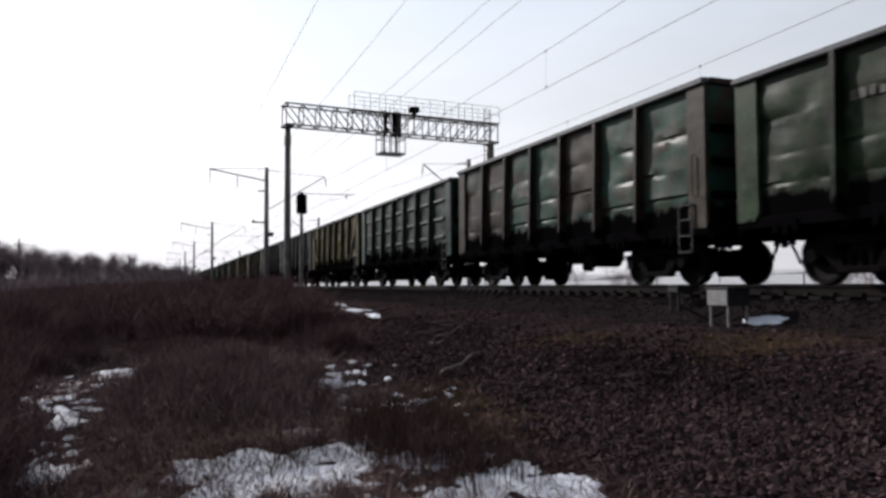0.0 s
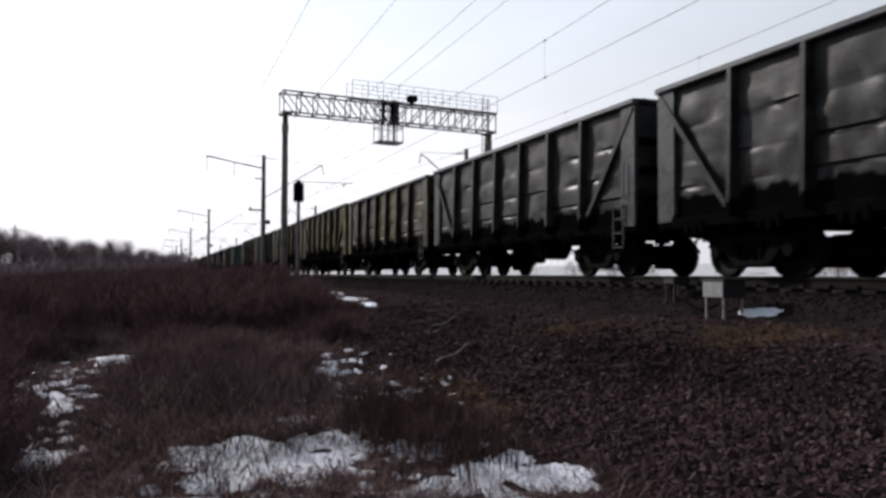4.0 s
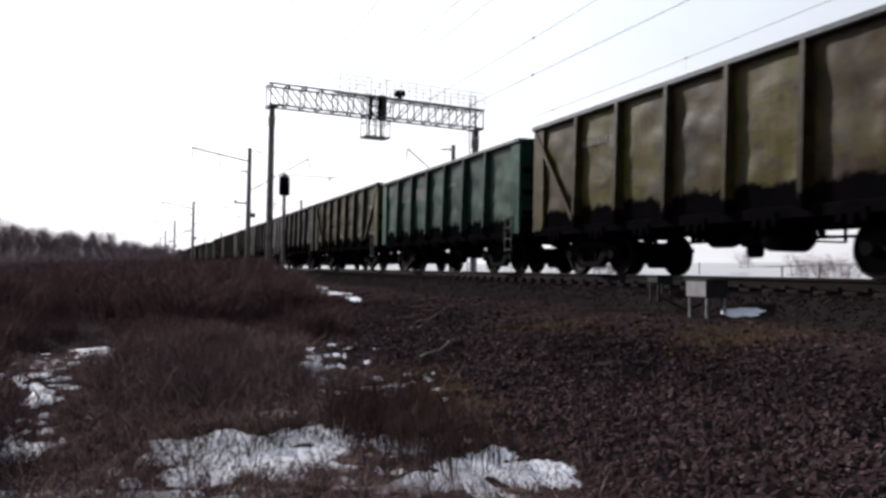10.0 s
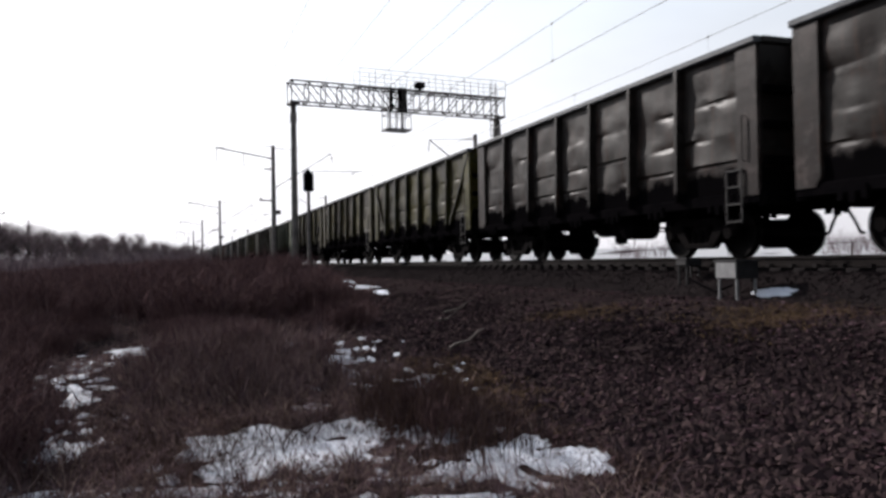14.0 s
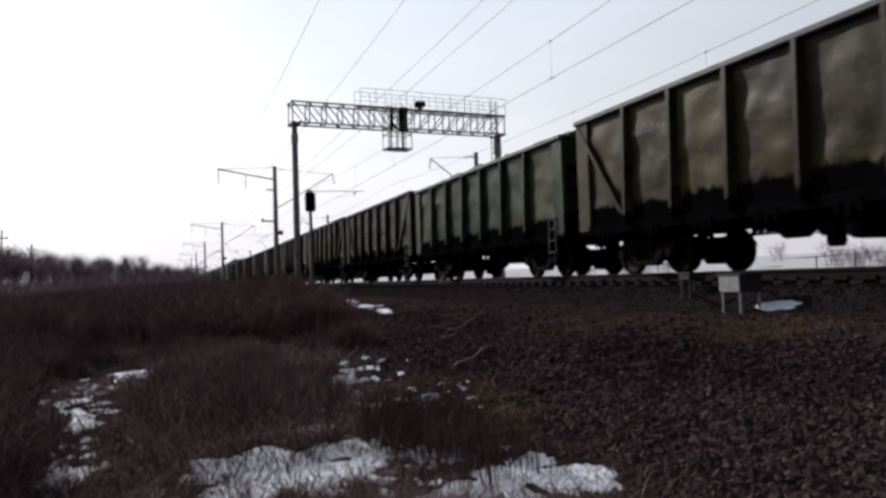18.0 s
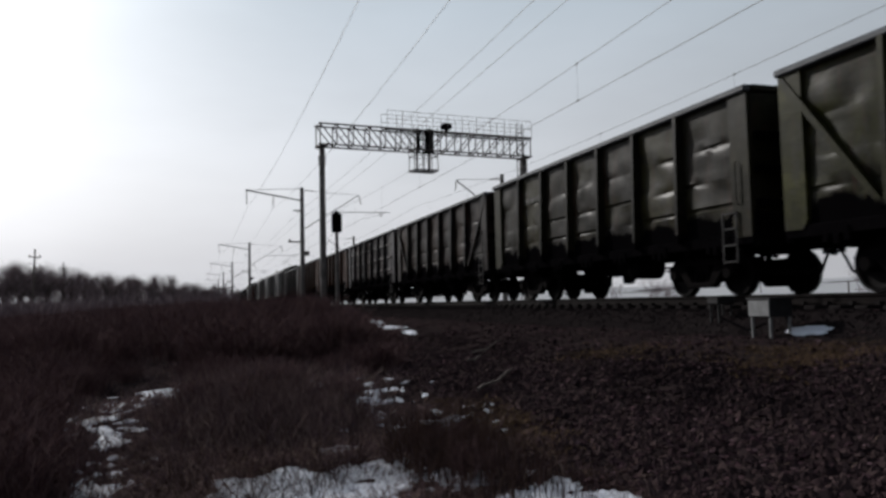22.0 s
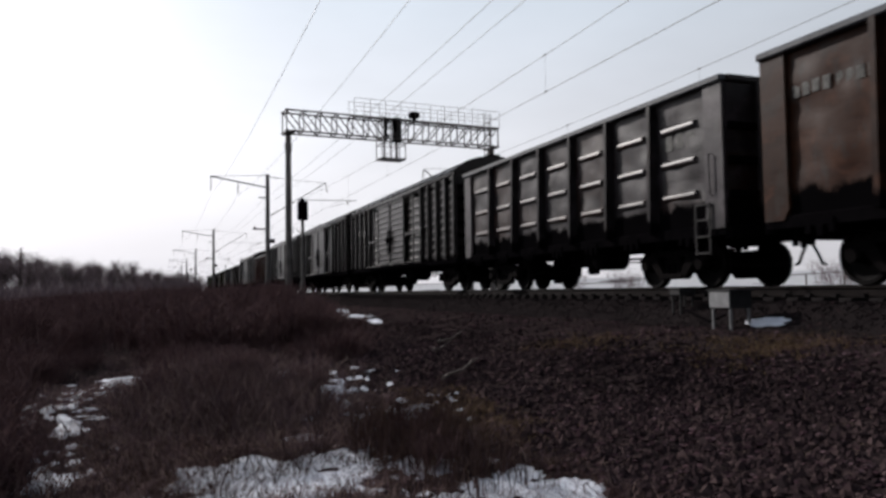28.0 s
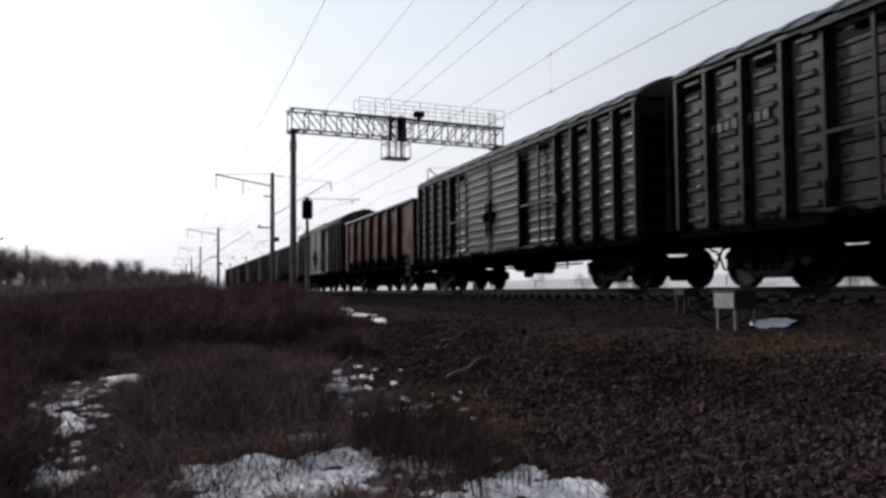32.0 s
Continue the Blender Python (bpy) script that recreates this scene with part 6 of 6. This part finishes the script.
for x, y, s in ((1.0, 11.2, 0.55), (0.2, 12.4, 0.6), (1.9, 10.6, 0.5), (2.4, 7.4, 0.45), (2.3, 6.6, 0.4), (0.6, 10.2, 0.5), (3.2, 14.0, 0.6), (4.2, 17.0, 0.6), (-0.1, 10.9, 0.5)):
    bush(x, y, s, 1.3, int(10 * s))


bulk("thicket", np.vstack(FAR_V), np.vstack(FAR_F), TWIG, "dense leafless red brown brush along the railway", "brush")


def tree_mesh(seed):
    """A bare winter tree: tapering trunk and limbs, and a crown of fine twigs."""
    r = random.Random(seed)
    wood, tips = Shape(), []

    def grow(p, d, length, rad, level):
        n = 3
        for i in range(n):
            q = p + d * (length / n)
            wood.tube(p, q, rad * (1 - 0.25 * i / n), rad * (1 - 0.25 * (i + 1) / n), 5 if level else 8, False)
            p = q
            d = (d + Vector((r.uniform(-1, 1), r.uniform(-1, 1), r.uniform(-0.3, 0.7))) * 0.16).normalized()
            if level < 3 and (i > 0 or level > 0):
                for _ in range(2):
                    side = (d + Vector((r.uniform(-1, 1), r.uniform(-1, 1), r.uniform(-0.1, 0.7))).normalized() * 0.95).normalized()
                    grow(p, side, length * r.uniform(0.45, 0.7), rad * 0.5, level + 1)
        if level >= 2:
            tips.append((p, d))
    grow(Vector((0, 0, -0.3)), Vector((0, 0, 1)), 4.2, 0.17, 0)
    g = np.random.default_rng(seed)
    base = np.array([tuple(p) for p, d in tips])
    base = np.repeat(base, 14, 0) + g.normal(0, 0.3, (len(tips) * 14, 3))
    m = len(base)
    v, f = ribbons(base, g.uniform(0.25, 0.7, m), g.uniform(0.2, 2.0, m), g.uniform(0, 2 * np.pi, m), g.uniform(0.02, 0.04, m), 2, 0.2, g)
    me = bpy.data.meshes.new("crown")
    me.from_pydata(v.tolist(), [], f.tolist())
    top = max(p.z for p, d in tips)
    return wood.mesh("trunk"), me, top


TREES = [tree_mesh(40 + i) for i in range(5)]


def tree(x, y, tall, i, label="bare leafless winter tree"):
    w, c, top = TREES[i % 5]
    s = tall / top
    t = thing("tree", label, "tree", pose(x, y, height(x, y), 0, 0, br.uniform(0, 360)) @ Matrix.Diagonal((s * 1.1, s * 1.1, s, 1)), group="trees at the edge of the flat")
    part("trunk", w, BARK, t)
    part("crown", c, HAZETWIG, t)
    return t


k = 0
for az, dist, el in [(a, br.uniform(105, 170), e) for a, e in zip(np.arange(-17, 1.6, 0.27), np.interp(np.arange(-17, 1.6, 0.27), (-17, -9.5, -6.4, -3, -0.4, 1.6), (3.3, 3.0, 2.45, 2.2, 1.85, 1.4)))]:
    x, y = dist * math.sin(radians(az)), dist * math.cos(radians(az))
    tree(x, y, max(3.0, (dist * math.tan(radians(el * br.uniform(0.7, 1.04))) + 1.6)), k)
    k += 1
for x, y, s in ((12.0, 330, 9), (-2.0, 250, 7.5), (4, 300, 8), (-10, 260, 8)):
    tree(x, y, s, k)
    k += 1
for az, dist, h in ((33.2, 60, 2.4), (34.0, 63, 2.0), (35.5, 75, 2.2), (30.0, 90, 2.4), (46.8, 55, 2.3), (47.6, 57, 2.0), (48.4, 60, 2.2), (49.4, 52, 1.9), (43.0, 110, 2.8), (27.0, 110, 3.0)):
    x, y = dist * math.sin(radians(az)), dist * math.cos(radians(az))
    ob = bush(x, y, h, 1.4, k, "grey leafless shrub in the snowy field")
    ob.data = THIN[k % 3]
    ob.material_slots[0].link = "OBJECT"
    ob.material_slots[0].material = HAZETWIG
    k += 1


# dense far scrub under the trees
def scrub(n, az, dist, hmax):
    a, d = np.radians(rng.uniform(*az, n)), rng.uniform(*dist, n)
    x, y = d * np.sin(a), d * np.cos(a)
    base = np.stack([x, y, [height(p, q) - 0.05 for p, q in zip(x, y)]], -1)
    base[:, 2] += rng.uniform(0, 0.55, n) * hmax
    return ribbons(base, rng.uniform(0.35, 0.75, n) * hmax, rng.uniform(0.1, 0.8, n), rng.uniform(0, 2 * np.pi, n), rng.uniform(0.05, 0.16, n), 3, 0.2, rng)


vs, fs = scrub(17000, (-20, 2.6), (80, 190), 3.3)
bulk("far_scrub", vs, fs, HAZETWIG, "dense leafless scrub below the far trees", "scrub")
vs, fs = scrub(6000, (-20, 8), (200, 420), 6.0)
bulk("far_woods", vs, fs, HAZETWIG, "far bare woods on the horizon", "woods")


# ---- wooden power poles on the flat ----
def power_pole(az, dist, tall):
    x, y = dist * math.sin(radians(az)), dist * math.cos(radians(az))
    z = height(x, y)
    g = thing("power_pole", "weathered wooden power pole with a crossarm", "power pole", pose(x, y, z, 0, 1.5, 20), group="power poles on the flat")
    part("pole", Shape().tube((0, 0, -0.5), (0, 0, tall), 0.15, 0.10, 10), OLDWOOD, g)
    a = part("crossarm", Shape().box(-0.75, 0.75, -0.06, 0.06, tall - 1.15, tall - 1.0, 0.02), OLDWOOD, g)
    for x2 in (-0.65, 0.65):
        part("insulator", Shape().lathe([(tall - 1.0, 0.0), (tall - 1.0, 0.07), (tall - 0.9, 0.1), (tall - 0.78, 0.06), (tall - 0.74, 0.0)], "z", 10, (x2, 0, 0)), CERAMIC, a)
    return g


power_pole(-10.6, 118, 10.2)
power_pole(-8.88, 150, 10.0)
power_pole(-7.6, 190, 10.0)
for x, y in ((41.0, 40.5), (52, 62), (34, 31)):
    z = height(x, y)
    thing("marker_post", "thin grey marker post in the snowy field", "post", mesh=Shape().tube((x, y, z - 0.3), (x, y, z + 1.2), 0.05, 0.05, 8).mesh("marker_post"), material=OLDWOOD)

# fallen branches on the bank
for (x0, y0), (x1, y1) in (((5.3, 14.9), (6.2, 15.6)), ((3.7, 10.2), (4.5, 10.8)), ((4.4, 12.6), (5.0, 13.6))):
    s = Shape()
    p = [(x0 + (x1 - x0) * k, y0 + (y1 - y0) * k + 0.06 * math.sin(9 * k), height(x0 + (x1 - x0) * k, y0 + (y1 - y0) * k) + 0.07 + 0.05 * k) for k in np.linspace(0, 1, 7)]
    s.path(p, 0.026, 6, 0.012)
    g = thing("fallen_branch", "dry pale branch lying on the bank", "branch", mesh=s.mesh("fallen_branch"), material=OLDWOOD, group="fallen branches")
    part("twig", Shape().tube(p[3], (p[3][0] + 0.2, p[3][1] - 0.1, p[3][2] + 0.18), 0.013, 0.005, 5), OLDWOOD, g)


# ---- everything that moves ----
def motions():
    for w, off in TRAIN_OBJECTS:
        walk(w, [(t, pose(TRACK, s + off, 0.0)) for t, s in TRAIN])
    ts, ss = [t for t, s in TRAIN], [s for t, s in TRAIN]
    for group, y in zip(WHEELS, (-0.925, 0.925)):
        rows = []
        for k in range(0, 32 * FPS + 1):
            t = k / FPS
            rows.append((t, pose(0, y, 0.478, math.degrees(-float(np.interp(t, ts, ss)) / 0.478) % 360)))
        first = group[0]
        walk(first, rows)
        for other in group[1:]:
            other.rotation_mode = "QUATERNION"
            data = other.animation_data_create()
            data.action = first.animation_data.action
            data.action_slot = first.animation_data.action_slot


motions()
